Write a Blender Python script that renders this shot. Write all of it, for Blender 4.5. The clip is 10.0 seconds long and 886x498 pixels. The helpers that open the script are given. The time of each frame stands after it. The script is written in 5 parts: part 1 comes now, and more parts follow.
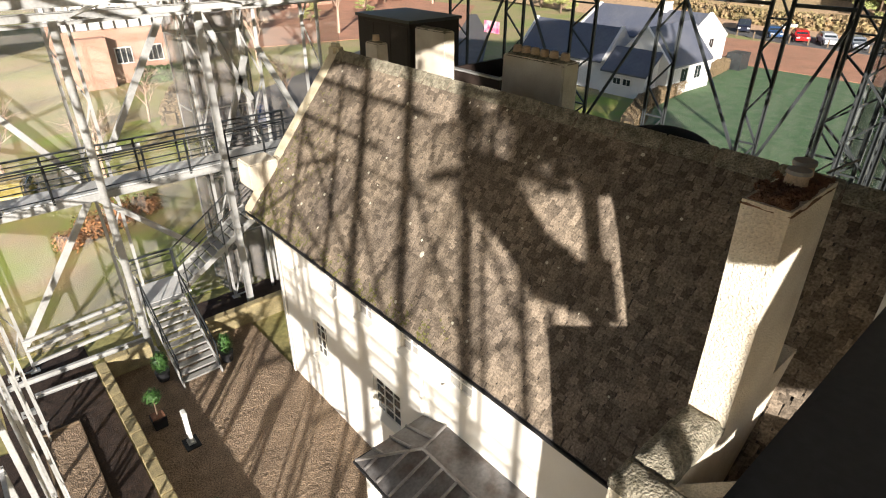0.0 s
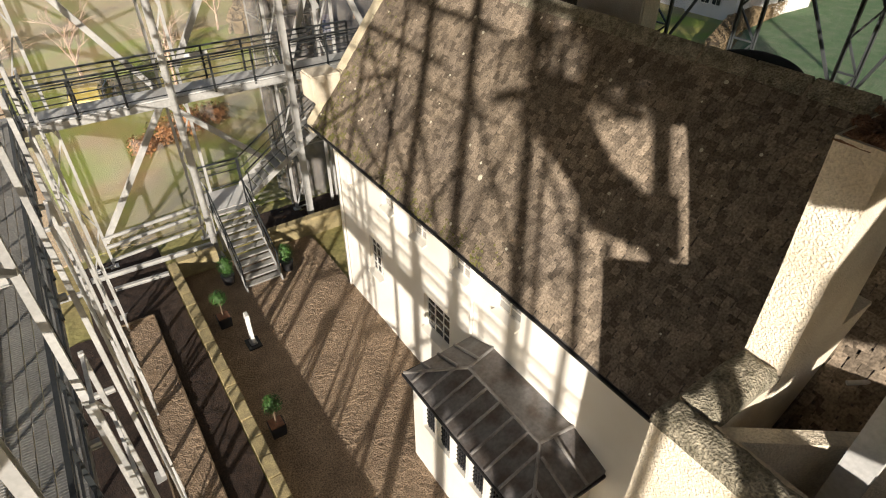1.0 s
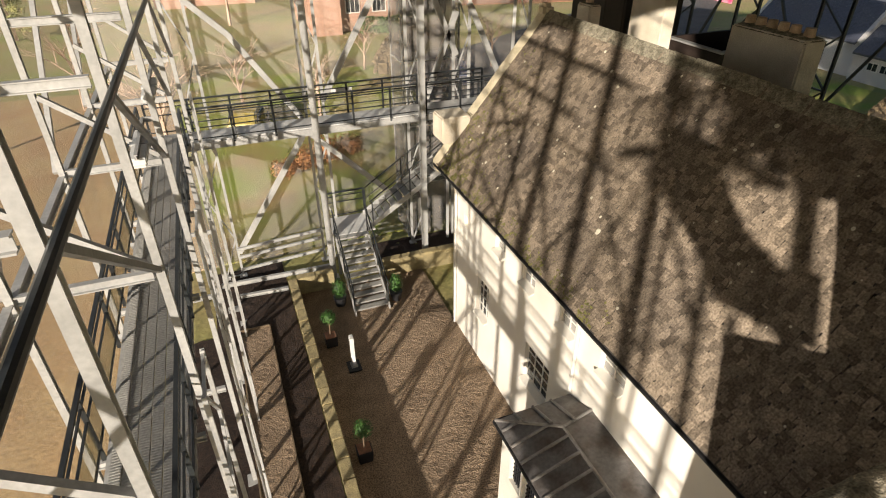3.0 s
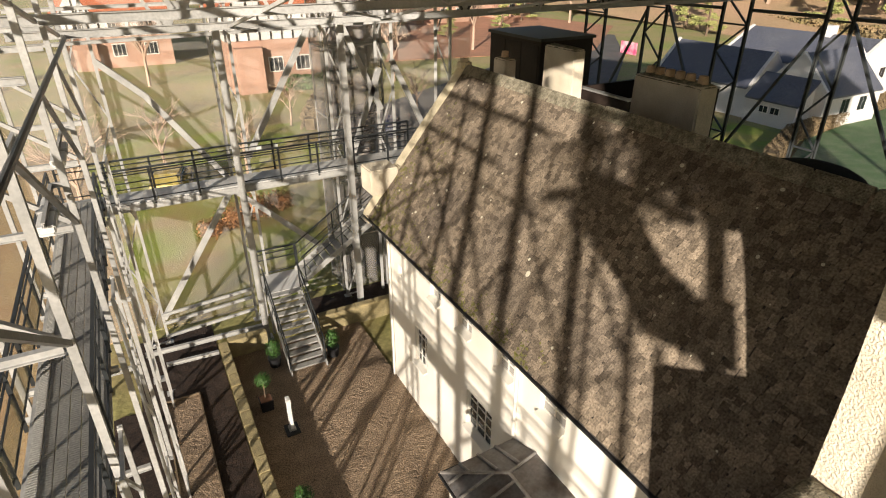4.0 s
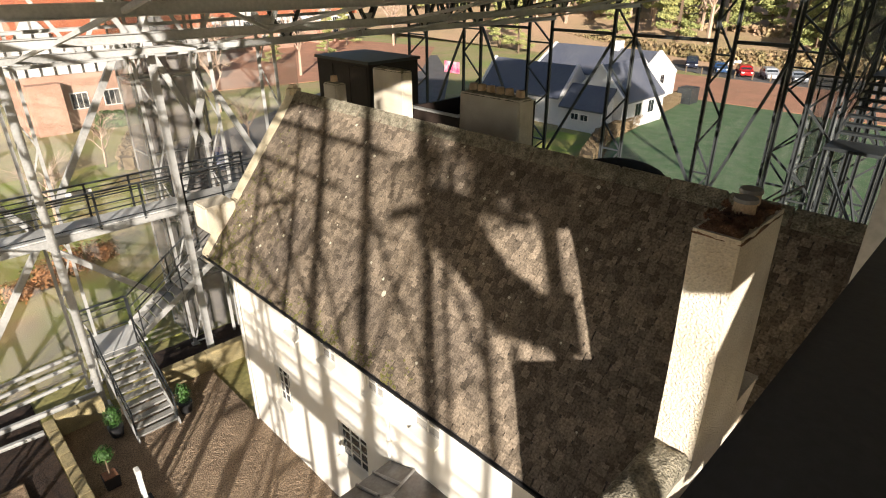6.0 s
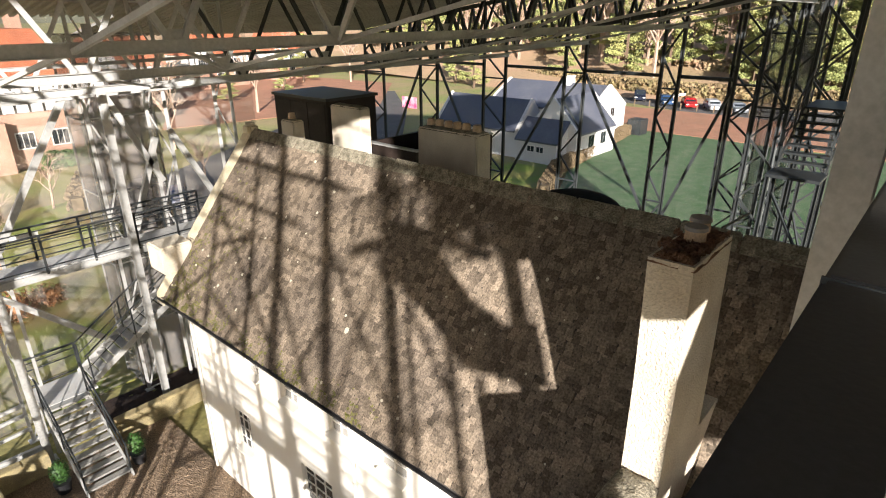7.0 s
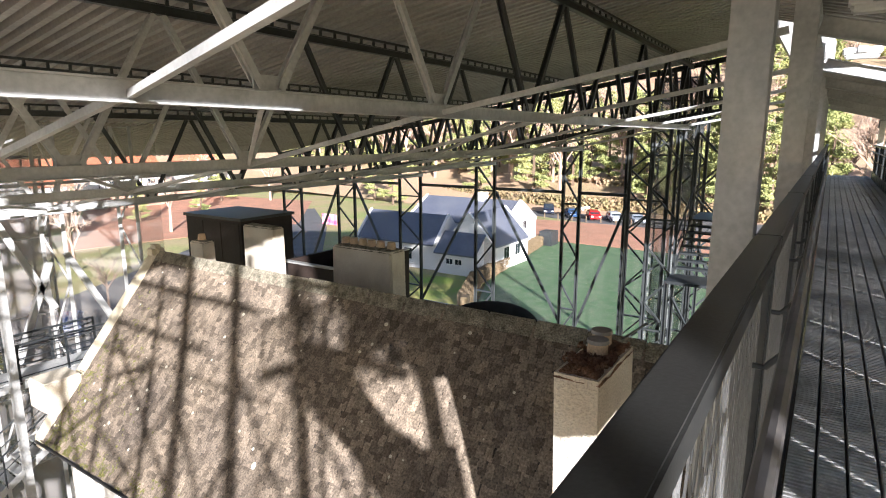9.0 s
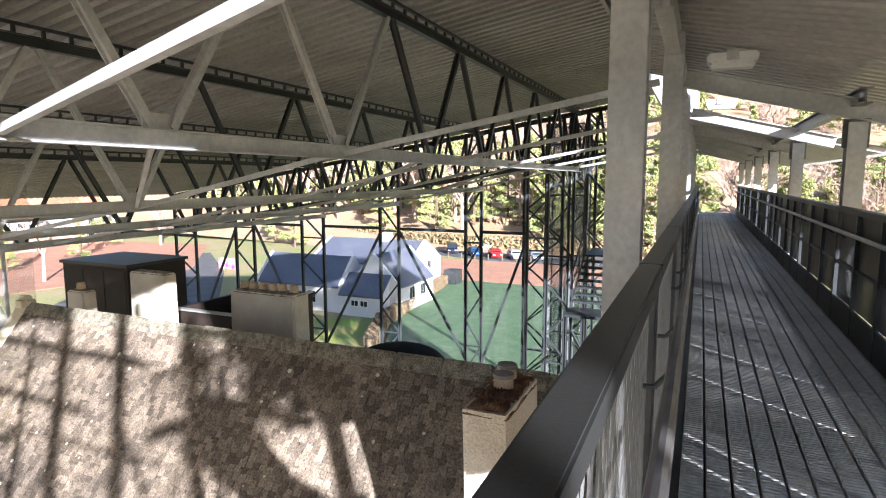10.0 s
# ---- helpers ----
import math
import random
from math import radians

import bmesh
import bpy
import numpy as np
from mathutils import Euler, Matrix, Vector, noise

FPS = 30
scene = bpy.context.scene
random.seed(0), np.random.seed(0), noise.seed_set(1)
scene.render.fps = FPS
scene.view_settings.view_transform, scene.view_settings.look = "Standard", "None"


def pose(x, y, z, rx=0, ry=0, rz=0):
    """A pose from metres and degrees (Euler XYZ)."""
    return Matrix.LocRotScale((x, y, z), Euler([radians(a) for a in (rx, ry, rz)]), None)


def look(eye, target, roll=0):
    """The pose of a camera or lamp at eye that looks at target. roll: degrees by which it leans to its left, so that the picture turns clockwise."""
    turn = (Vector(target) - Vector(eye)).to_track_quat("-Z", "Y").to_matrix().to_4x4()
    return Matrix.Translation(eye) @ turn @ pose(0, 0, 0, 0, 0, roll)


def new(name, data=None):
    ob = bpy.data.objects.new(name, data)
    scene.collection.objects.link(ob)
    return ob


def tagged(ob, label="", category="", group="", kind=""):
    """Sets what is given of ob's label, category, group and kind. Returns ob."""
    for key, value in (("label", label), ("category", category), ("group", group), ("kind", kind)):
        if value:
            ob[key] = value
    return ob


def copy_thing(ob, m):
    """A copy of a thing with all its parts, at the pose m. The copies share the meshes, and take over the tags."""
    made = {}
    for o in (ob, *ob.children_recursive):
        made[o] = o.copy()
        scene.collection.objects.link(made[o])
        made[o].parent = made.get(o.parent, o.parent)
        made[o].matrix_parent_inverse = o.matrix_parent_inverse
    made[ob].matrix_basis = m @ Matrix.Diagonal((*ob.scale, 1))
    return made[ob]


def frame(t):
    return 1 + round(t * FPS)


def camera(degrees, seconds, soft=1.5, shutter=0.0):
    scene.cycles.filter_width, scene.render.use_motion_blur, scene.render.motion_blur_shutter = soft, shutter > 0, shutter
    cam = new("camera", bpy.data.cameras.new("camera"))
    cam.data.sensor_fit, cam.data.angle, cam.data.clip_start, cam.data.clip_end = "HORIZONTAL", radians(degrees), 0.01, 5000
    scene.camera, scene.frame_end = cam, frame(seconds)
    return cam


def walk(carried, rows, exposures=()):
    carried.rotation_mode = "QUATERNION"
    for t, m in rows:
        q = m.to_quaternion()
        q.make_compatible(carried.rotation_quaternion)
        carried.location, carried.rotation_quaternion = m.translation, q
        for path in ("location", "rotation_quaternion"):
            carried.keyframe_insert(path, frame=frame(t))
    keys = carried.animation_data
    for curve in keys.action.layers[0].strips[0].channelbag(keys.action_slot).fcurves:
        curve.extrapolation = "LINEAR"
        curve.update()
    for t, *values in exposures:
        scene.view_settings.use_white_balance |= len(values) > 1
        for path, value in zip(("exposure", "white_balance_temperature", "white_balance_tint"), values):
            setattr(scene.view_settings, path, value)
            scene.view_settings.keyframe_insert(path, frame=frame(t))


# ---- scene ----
cam = camera(75.1, 10.0, soft=1.1)
PATH = [
    (0, (-0.258, 0.064, 12.745), (0.889, 1.387, 11.779), 0.2),
    (0.5, (-0.163, 0.114, 12.707), (0.843, 1.455, 11.616), -0.0),
    (1, (-0.181, 0.118, 12.688), (0.722, 1.447, 11.498), 0.1),
    (1.5, (-0.156, 0.116, 12.674), (0.65, 1.456, 11.428), 0.1),
    (2, (-0.147, 0.125, 12.683), (0.527, 1.54, 11.441), 0.1),
    (2.5, (-0.19, 0.142, 12.671), (0.376, 1.667, 11.508), 0.2),
    (4, (-0.089, 0.078, 12.689), (0.751, 1.644, 11.771), -0.1),
    (4.5, (-0.078, 0.071, 12.705), (0.911, 1.561, 11.809), -0.2),
    (5, (-0.085, 0.056, 12.705), (1.029, 1.458, 11.814), -0.1),
    (5.5, (-0.066, 0.064, 12.698), (1.133, 1.399, 11.815), -0.1),
    (7, (-0.06, 0.061, 12.731), (1.329, 1.289, 11.979), -0.2),
    (7.5, (-0.015, 0.036, 12.758), (1.441, 1.225, 12.077), -0.2),
    (8, (0.038, 0.007, 12.775), (1.562, 1.168, 12.199), -0.2),
    (8.5, (0.069, -0.028, 12.791), (1.649, 1.108, 12.331), -0.3),
    (9, (0.116, -0.035, 12.799), (1.752, 1.051, 12.419), -0.1),
    (9.5, (0.122, -0.04, 12.783), (1.812, 0.983, 12.468), -0.1),
    (10, (0.104, -0.043, 12.789), (1.917, 0.766, 12.547), -0.1),
]
walk(cam, [(t, look(eye, target, roll)) for t, eye, target, roll in PATH],
     [(0, 1.46, 6050, 12), (0.5, 1.28, 6150, 12), (1, 1.08, 6350, 12), (2.5, 0.94, 6500, 12), (4, 0.96, 6550, 12), (5.5, 1.21, 6400, 12), (7, 1.50, 6000, 13), (8, 1.80, 5750, 14), (9, 2.06, 5500, 15), (10, 2.36, 5250, 16)])

# ---- light ----
SUN_DIR = Vector((-0.67, -0.74, 0.0)).normalized() * math.cos(radians(15.5)) + Vector((0, 0, math.sin(radians(15.5))))
world = bpy.data.worlds.new("sky")
scene.world = world
world.use_nodes = True
_n = world.node_tree.nodes
_sky = _n.new("ShaderNodeTexSky")
_sky.sky_type = "NISHITA"
_sky.sun_disc = False
_sky.sun_elevation = radians(15.5)
_sky.sun_rotation = math.atan2(SUN_DIR.x, SUN_DIR.y)
_n["Background"].inputs["Strength"].default_value = 0.05
world.node_tree.links.new(_sky.outputs["Color"], _n["Background"].inputs["Color"])
_l = bpy.data.lights.new("sun", "SUN")
_l.energy, _l.angle, _l.color = 5.0, radians(0.85), (1.0, 0.9, 0.76)
sun = new("sun", _l)
sun.matrix_world = look(SUN_DIR * 100, (0, 0, 0))


# ---- materials ----
def mat(name, col, col2=None, rough=0.7, metal=0.0, scale=3.0, fine=40.0, bump=0.3, dist=0.01, stain=0.25, island=0.0, obrand=0.0, spec=0.5):
    """Colour with broad stains and fine grain, and a fine relief; object coordinates in metres."""
    m = bpy.data.materials.new(name)
    m.use_nodes = True
    t = m.node_tree
    N, Lk = t.nodes, t.links.new
    b = N["Principled BSDF"]
    col2 = col2 or tuple(c * 0.55 for c in col)
    g = N.new("ShaderNodeNewGeometry")
    n1 = N.new("ShaderNodeTexNoise")
    n1.inputs["Scale"].default_value, n1.inputs["Detail"].default_value = scale, 6
    n2 = N.new("ShaderNodeTexNoise")
    n2.inputs["Scale"].default_value, n2.inputs["Detail"].default_value = fine, 4
    for n in (n1, n2):
        Lk(g.outputs["Position"], n.inputs["Vector"])
    r = N.new("ShaderNodeMapRange")
    r.inputs["From Min"].default_value, r.inputs["From Max"].default_value = 0.38, 0.72
    Lk(n1.outputs["Fac"], r.inputs["Value"])
    mx = N.new("ShaderNodeMix")
    mx.data_type = "RGBA"
    mx.inputs["A"].default_value, mx.inputs["B"].default_value = (*col, 1), (*col2, 1)
    Lk(r.outputs["Result"], mx.inputs["Factor"])
    hsv = N.new("ShaderNodeHueSaturation")
    Lk(mx.outputs["Result"], hsv.inputs["Color"])
    v = N.new("ShaderNodeMapRange")
    v.inputs["To Min"].default_value, v.inputs["To Max"].default_value = 1 - stain, 1 + stain
    v.inputs["From Min"].default_value, v.inputs["From Max"].default_value = 0.3, 0.7
    Lk(n2.outputs["Fac"], v.inputs["Value"])
    last = v.outputs["Result"]
    for amount, sock in ((island, g.outputs["Random Per Island"]), (obrand, None)):
        if amount:
            if sock is None:
                sock = N.new("ShaderNodeObjectInfo").outputs["Random"]
            q = N.new("ShaderNodeMapRange")
            q.inputs["To Min"].default_value, q.inputs["To Max"].default_value = 1 - amount, 1 + amount
            Lk(sock, q.inputs["Value"])
            k = N.new("ShaderNodeMath")
            k.operation = "MULTIPLY"
            Lk(last, k.inputs[0])
            Lk(q.outputs["Result"], k.inputs[1])
            last = k.outputs[0]
    Lk(last, hsv.inputs["Value"])
    Lk(hsv.outputs["Color"], b.inputs["Base Color"])
    b.inputs["Roughness"].default_value, b.inputs["Metallic"].default_value = rough, metal
    b.inputs["Specular IOR Level"].default_value = spec
    if bump:
        bp = N.new("ShaderNodeBump")
        bp.inputs["Strength"].default_value, bp.inputs["Distance"].default_value = bump, dist
        Lk(n2.outputs["Fac"], bp.inputs["Height"])
        Lk(bp.outputs["Normal"], b.inputs["Normal"])
    return m


def see_through(name, col, opaque, rough=0.5, metal=0.5, sc=0.6, spread=0.12):
    """Fine metal mesh, too fine to pick out: partly open."""
    m = bpy.data.materials.new(name)
    m.use_nodes = True
    N, Lk = m.node_tree.nodes, m.node_tree.links.new
    b = N["Principled BSDF"]
    b.inputs["Base Color"].default_value, b.inputs["Roughness"].default_value, b.inputs["Metallic"].default_value = (*col, 1), rough, metal
    tr, mx, g, n = (N.new("ShaderNode" + k) for k in ("BsdfTransparent", "MixShader", "NewGeometry", "TexNoise"))
    n.inputs["Scale"].default_value = sc
    Lk(g.outputs["Position"], n.inputs["Vector"])
    r = N.new("ShaderNodeMapRange")
    r.inputs["From Min"].default_value, r.inputs["From Max"].default_value = 0.3, 0.7
    r.inputs["To Min"].default_value, r.inputs["To Max"].default_value = opaque - spread, opaque + spread
    Lk(n.outputs["Fac"], r.inputs["Value"])
    Lk(r.outputs["Result"], mx.inputs["Fac"])
    Lk(tr.outputs["BSDF"], mx.inputs[1])
    Lk(b.outputs["BSDF"], mx.inputs[2])
    Lk(mx.outputs["Shader"], N["Material Output"].inputs["Surface"])
    return m


def glass(name, col=(0.02, 0.025, 0.03)):
    m = bpy.data.materials.new(name)
    m.use_nodes = True
    b = m.node_tree.nodes["Principled BSDF"]
    b.inputs["Base Color"].default_value, b.inputs["Roughness"].default_value = (*col, 1), 0.05
    return m


STEEL = mat("galvanised_steel", (0.50, 0.50, 0.485), (0.36, 0.36, 0.35), 0.5, 0.2, 1.5, 18, 0.1, 0.003, 0.12)
DARK = mat("dark_painted_steel", (0.035, 0.04, 0.042), (0.02, 0.022, 0.024), 0.42, 0.1, 2, 30, 0.1, 0.002, 0.2)
RAILTOP = mat("grey_painted_rail", (0.022, 0.0225, 0.0215), (0.013, 0.0135, 0.013), 0.4, 0.0, 3, 160, 0.3, 0.001, 0.3, spec=0.7)
DECKM = mat("ribbed_deck_metal", (0.62, 0.62, 0.6), (0.48, 0.48, 0.465), 0.5, 0.15, 1.5, 25, 0.1, 0.002, 0.2, obrand=0.12)
HARL = mat("white_roughcast", (0.80, 0.77, 0.70), (0.70, 0.66, 0.58), 0.9, 0, 0.7, 55, 0.35, 0.012, 0.05)
HARLC = mat("cream_roughcast", (0.76, 0.69, 0.56), (0.58, 0.50, 0.38), 0.92, 0, 1.3, 38, 1.0, 0.035, 0.14)
COPE = mat("lichened_coping", (0.30, 0.27, 0.20), (0.10, 0.09, 0.06), 0.95, 0, 7, 34, 1.0, 0.06, 0.5)
MOSS = mat("rusty_moss", (0.26, 0.14, 0.08), (0.09, 0.05, 0.03), 0.98, 0, 7, 60, 1.0, 0.04, 0.4)
CLAY = mat("clay_pot", (0.58, 0.43, 0.28), (0.44, 0.32, 0.21), 0.85, 0, 8, 60, 0.3, 0.005, 0.2)
SLATE = mat("roof_slate", (0.205, 0.165, 0.122), (0.125, 0.102, 0.08), 0.82, 0, 0.8, 30, 0.8, 0.012, 0.45, island=0.42, spec=0.15)
SLATEP = mat("roof_slate_piece", (0.205, 0.165, 0.122), (0.125, 0.102, 0.08), 0.82, 0, 0.8, 30, 0.8, 0.012, 0.45, obrand=0.42, spec=0.15)
UNDER = mat("roof_underlay", (0.07, 0.062, 0.055), None, 0.9, 0, 2, 20, 0.2, 0.01, 0.2)
# Lighter copy of the lead: the lit look of the rolls is coloured in
LEADR = mat("lead_roll_metal", (0.26, 0.25, 0.24), (0.17, 0.15, 0.135), 0.45, 0.2, 3, 20, 0.1, 0.003, 0.15)
LEAD = mat("lead_sheet", (0.17, 0.165, 0.165), (0.085, 0.065, 0.052), 0.42, 0.25, 2.2, 14, 0.2, 0.006, 0.2)
BLACK = mat("black_gutter", (0.02, 0.02, 0.022), None, 0.5, 0, 4, 30, 0.1, 0.003, 0.2)
PAINT = mat("white_paint", (0.75, 0.73, 0.68), (0.66, 0.63, 0.57), 0.5, 0, 3, 30, 0.1, 0.002, 0.06)
GLASS = glass("window_glass")
PALEGLASS = glass("pane_before_blinds", (0.34, 0.33, 0.31))
GRAVEL = mat("brown_gravel", (0.37, 0.27, 0.18), (0.25, 0.18, 0.12), 0.95, 0, 1.6, 26, 1.0, 0.13, 0.6)
SOIL = mat("dark_soil", (0.052, 0.03, 0.02), (0.024, 0.015, 0.011), 0.98, 0, 9, 40, 1.0, 0.12, 0.7)
STONE = mat("lichened_stone", (0.40, 0.33, 0.17), (0.25, 0.21, 0.12), 0.92, 0, 4, 35, 0.6, 0.02, 0.3, obrand=0.15)
TIMBER = mat("timber_edging", (0.20, 0.145, 0.09), None, 0.85, 0, 3, 30, 0.4, 0.01, 0.3)
# Pale and denser: the sunlit haze of the mesh is put into its colour
CLADDING = see_through("chain_mesh", (0.72, 0.67, 0.6), 0.15, spread=0.06)
# East copy of that mesh, toned darker and almost clear
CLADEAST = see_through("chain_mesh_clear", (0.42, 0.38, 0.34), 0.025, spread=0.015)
# Galvanised steel with the far side's shade put into its colour
MASTM = mat("shade_darkened_steel", (0.05, 0.056, 0.058), (0.032, 0.036, 0.037), 0.45, 0.2, 1.5, 18, 0.1, 0.003, 0.15)
CLADDENSE = see_through("chain_mesh_folded", (0.55, 0.52, 0.52), 0.3, spread=0.08)
RAILMESH = see_through("expanded_mesh_panel", (0.35, 0.35, 0.34), 0.45, sc=3)
CORR = mat("corrugated_sheet", (0.40, 0.385, 0.36), (0.3, 0.285, 0.265), 0.5, 0.3, 0.6, 12, 0.1, 0.004, 0.12)
LAMPW = mat("white_lamp_housing", (0.75, 0.75, 0.73), (0.6, 0.6, 0.58), 0.4, 0, 3, 30, 0, 0.001, 0.05)
# Darker grey copy of the galvanised steel
MIDST = mat("mid_grey_steel", (0.2, 0.2, 0.195), (0.14, 0.14, 0.135), 0.5, 0.2, 1.5, 18, 0.1, 0.003, 0.15)
CUBE = mat("brown_black_cladding", (0.03, 0.021, 0.017), (0.02, 0.014, 0.012), 0.6, 0, 1, 10, 0.05, 0.002, 0.15, spec=0.2)


# ---- building tools ----
def part(name, bm, material, parent, label=""):
    me = bpy.data.meshes.new(name)
    bm.to_mesh(me)
    bm.free()
    me.materials.append(material)
    ob = new(name, me)
    ob.parent = parent
    return tagged(ob, label)


def piece(name, me, parent, m):
    ob = new(name, me)
    ob.parent = parent
    ob.matrix_local = m
    return ob


def thing(name, label, category, group="", kind="", at=(0, 0, 0)):
    ob = new(name)
    ob.location = at
    ob.empty_display_size = 0.2
    return tagged(ob, label, category, group, kind)


def solo(name, bm, material, label, category, group="", kind=""):
    return tagged(part(name, bm, material, None), label, category, group, kind)


def box(bm, x0, y0, z0, x1, y1, z1, m=None):
    r = bmesh.ops.create_cube(bm, size=1, matrix=Matrix.Translation(((x0 + x1) / 2, (y0 + y1) / 2, (z0 + z1) / 2)) @ Matrix.Diagonal((abs(x1 - x0), abs(y1 - y0), abs(z1 - z0), 1)))
    if m is not None:
        bmesh.ops.transform(bm, matrix=m, verts=r["verts"])
    return r["verts"]


def B(*boxes, bevel=0.0):
    bm = bmesh.new()
    for b in boxes:
        box(bm, *b)
    if bevel:
        bmesh.ops.bevel(bm, geom=bm.edges[:], offset=bevel, segments=2, affect="EDGES")
    return bm


def aim(a, b, up=(0, 0, 1)):
    """A frame at a whose x axis runs to b."""
    a, b = Vector(a), Vector(b)
    x = (b - a).normalized()
    u = Vector(up)
    if abs(x.dot(u)) > 0.99:
        u = Vector((0, 1, 0))
    y = u.cross(x).normalized()
    z = x.cross(y)
    return Matrix.Translation(a) @ Matrix((x, y, z)).transposed().to_4x4(), (b - a).length


def bar(bm, a, b, w=0.08, h=None, up=(0, 0, 1)):
    m, n = aim(a, b, up)
    h = h or w
    box(bm, 0, -w / 2, -h / 2, n, w / 2, h / 2, m)


def channel(bm, a, b, w=0.12, h=0.2, t=0.014, up=(0, 0, 1)):
    """An I section from a to b."""
    m, n = aim(a, b, up)
    w, h, k = w / 2, h / 2, t / 2
    ring = ((-w, -h), (w, -h), (w, t - h), (k, t - h), (k, h - t), (w, h - t), (w, h), (-w, h), (-w, h - t), (-k, h - t), (-k, t - h), (-w, t - h))
    ends = [[bm.verts.new(m @ Vector((x, y, z))) for y, z in ring] for x in (0, n)]
    for i in range(12):
        bm.faces.new((ends[0][i], ends[0][i - 1], ends[1][i - 1], ends[1][i]))
    for e, flip in ((ends[0], -1), (ends[1], 1)):
        for q in ((0, 1, 2, 3, 10, 11), (3, 4, 9, 10), (4, 5, 6, 7, 8, 9)):
            bm.faces.new([e[i] for i in q][::flip])


def tube(bm, a, b, r=0.03, seg=10):
    m, n = aim(a, b)
    bmesh.ops.create_cone(bm, cap_ends=True, segments=seg, radius1=r, radius2=r, depth=n, matrix=m @ Matrix.Translation((n / 2, 0, 0)) @ Matrix.Rotation(radians(90), 4, "Y"))


def bars(*ab, w=0.08, h=None):
    bm = bmesh.new()
    for a, b in ab:
        bar(bm, a, b, w, h)
    return bm


def tubes(*ab, r=0.03):
    bm = bmesh.new()
    for a, b in ab:
        tube(bm, a, b, r)
    return bm


def prism(bm, pts, a, b, axis="y"):
    """A flat outline pulled from a to b along an axis; pts are the other two coordinates."""
    def put(p, k):
        return {"y": (p[0], k, p[1]), "x": (k, p[0], p[1]), "z": (p[0], p[1], k)}[axis]
    v0 = [bm.verts.new(put(p, a)) for p in pts]
    v1 = [bm.verts.new(put(p, b)) for p in pts]
    n = len(pts)
    bm.faces.new(v0)
    bm.faces.new(v1[::-1])
    for i in range(n):
        bm.faces.new((v0[i], v1[i], v1[(i + 1) % n], v0[(i + 1) % n]))
    bmesh.ops.recalc_face_normals(bm, faces=bm.faces[:])
    return bm


def P(pts, a, b, axis="y"):
    return prism(bmesh.new(), pts, a, b, axis)


# ---- ground ----
def ground_sheet():
    bm = bmesh.new()
    xs = [-1500, -400, -120, -60, -30, -12, -4, 8, 20, 30, 45, 60, 80, 120, 200, 400, 1500]
    ys = [-1500, -400, -100, -40, -10, 0, 10, 22, 30, 45, 60, 80, 120, 200, 400, 1500]
    vs = [[bm.verts.new((x, y, -0.06)) for x in xs] for y in ys]
    for j in range(len(ys) - 1):
        for i in range(len(xs) - 1):
            bm.faces.new((vs[j][i], vs[j][i + 1], vs[j + 1][i + 1], vs[j + 1][i]))
    return bm


WINTER = mat("winter_ground", (0.33, 0.26, 0.12), (0.22, 0.27, 0.06), 0.95, 0, 0.16, 6, 0.5, 0.05, 0.25)
LAWN = mat("green_lawn", (0.25, 0.31, 0.04), (0.36, 0.22, 0.10), 0.95, 0, 0.3, 14, 0.6, 0.05, 0.3)
FROST = mat("frosty_lawn", (0.062, 0.125, 0.045), (0.115, 0.155, 0.08), 0.9, 0, 0.9, 9, 0.8, 0.06, 0.4)
EARTH = mat("red_earth", (0.42, 0.2, 0.115), (0.30, 0.16, 0.09), 0.97, 0, 0.4, 8, 0.6, 0.05, 0.3)
ASPHALT = mat("asphalt", (0.11, 0.105, 0.10), (0.075, 0.07, 0.068), 0.9, 0, 0.4, 20, 0.3, 0.02, 0.2)
solo("ground", ground_sheet(), WINTER, "brown and green winter ground reaching the horizon", "ground", kind="structure")


def patch(name, pts, z, material, label):
    bm = bmesh.new()
    bm.faces.new([bm.verts.new((x, y, z)) for x, y in pts])
    bmesh.ops.recalc_face_normals(bm, faces=bm.faces[:])
    if bm.faces[:][0].normal.z < 0:
        bmesh.ops.reverse_faces(bm, faces=bm.faces[:])
    r = bmesh.ops.extrude_face_region(bm, geom=bm.faces[:])
    bmesh.ops.translate(bm, vec=(0, 0, -0.05), verts=[v for v in r["geom"] if isinstance(v, bmesh.types.BMVert)])
    bmesh.ops.recalc_face_normals(bm, faces=bm.faces[:])
    return solo(name, bm, material, label, "ground", kind="structure")


def rough_patch(name, x0, y0, x1, y1, z, step, amp, material, label, freq=3.0):
    nx, ny = int((x1 - x0) / step), int((y1 - y0) / step)
    vs, fs = [], []
    for j in range(ny + 1):
        for i in range(nx + 1):
            x, y = x0 + (x1 - x0) * i / nx, y0 + (y1 - y0) * j / ny
            d = noise.noise((x * freq, y * freq, 0)) * amp + noise.noise((x * freq * 5, y * freq * 5, 3)) * amp * 0.45
            vs.append((x, y, z + d))
    for j in range(ny):
        for i in range(nx):
            a = j * (nx + 1) + i
            fs.append((a, a + 1, a + nx + 2, a + nx + 1))
    me = bpy.data.meshes.new(name)
    me.from_pydata(vs, [], fs)
    me.materials.append(material)
    for p in me.polygons:
        p.use_smooth = True
    return tagged(new(name, me), label, "ground", kind="structure")


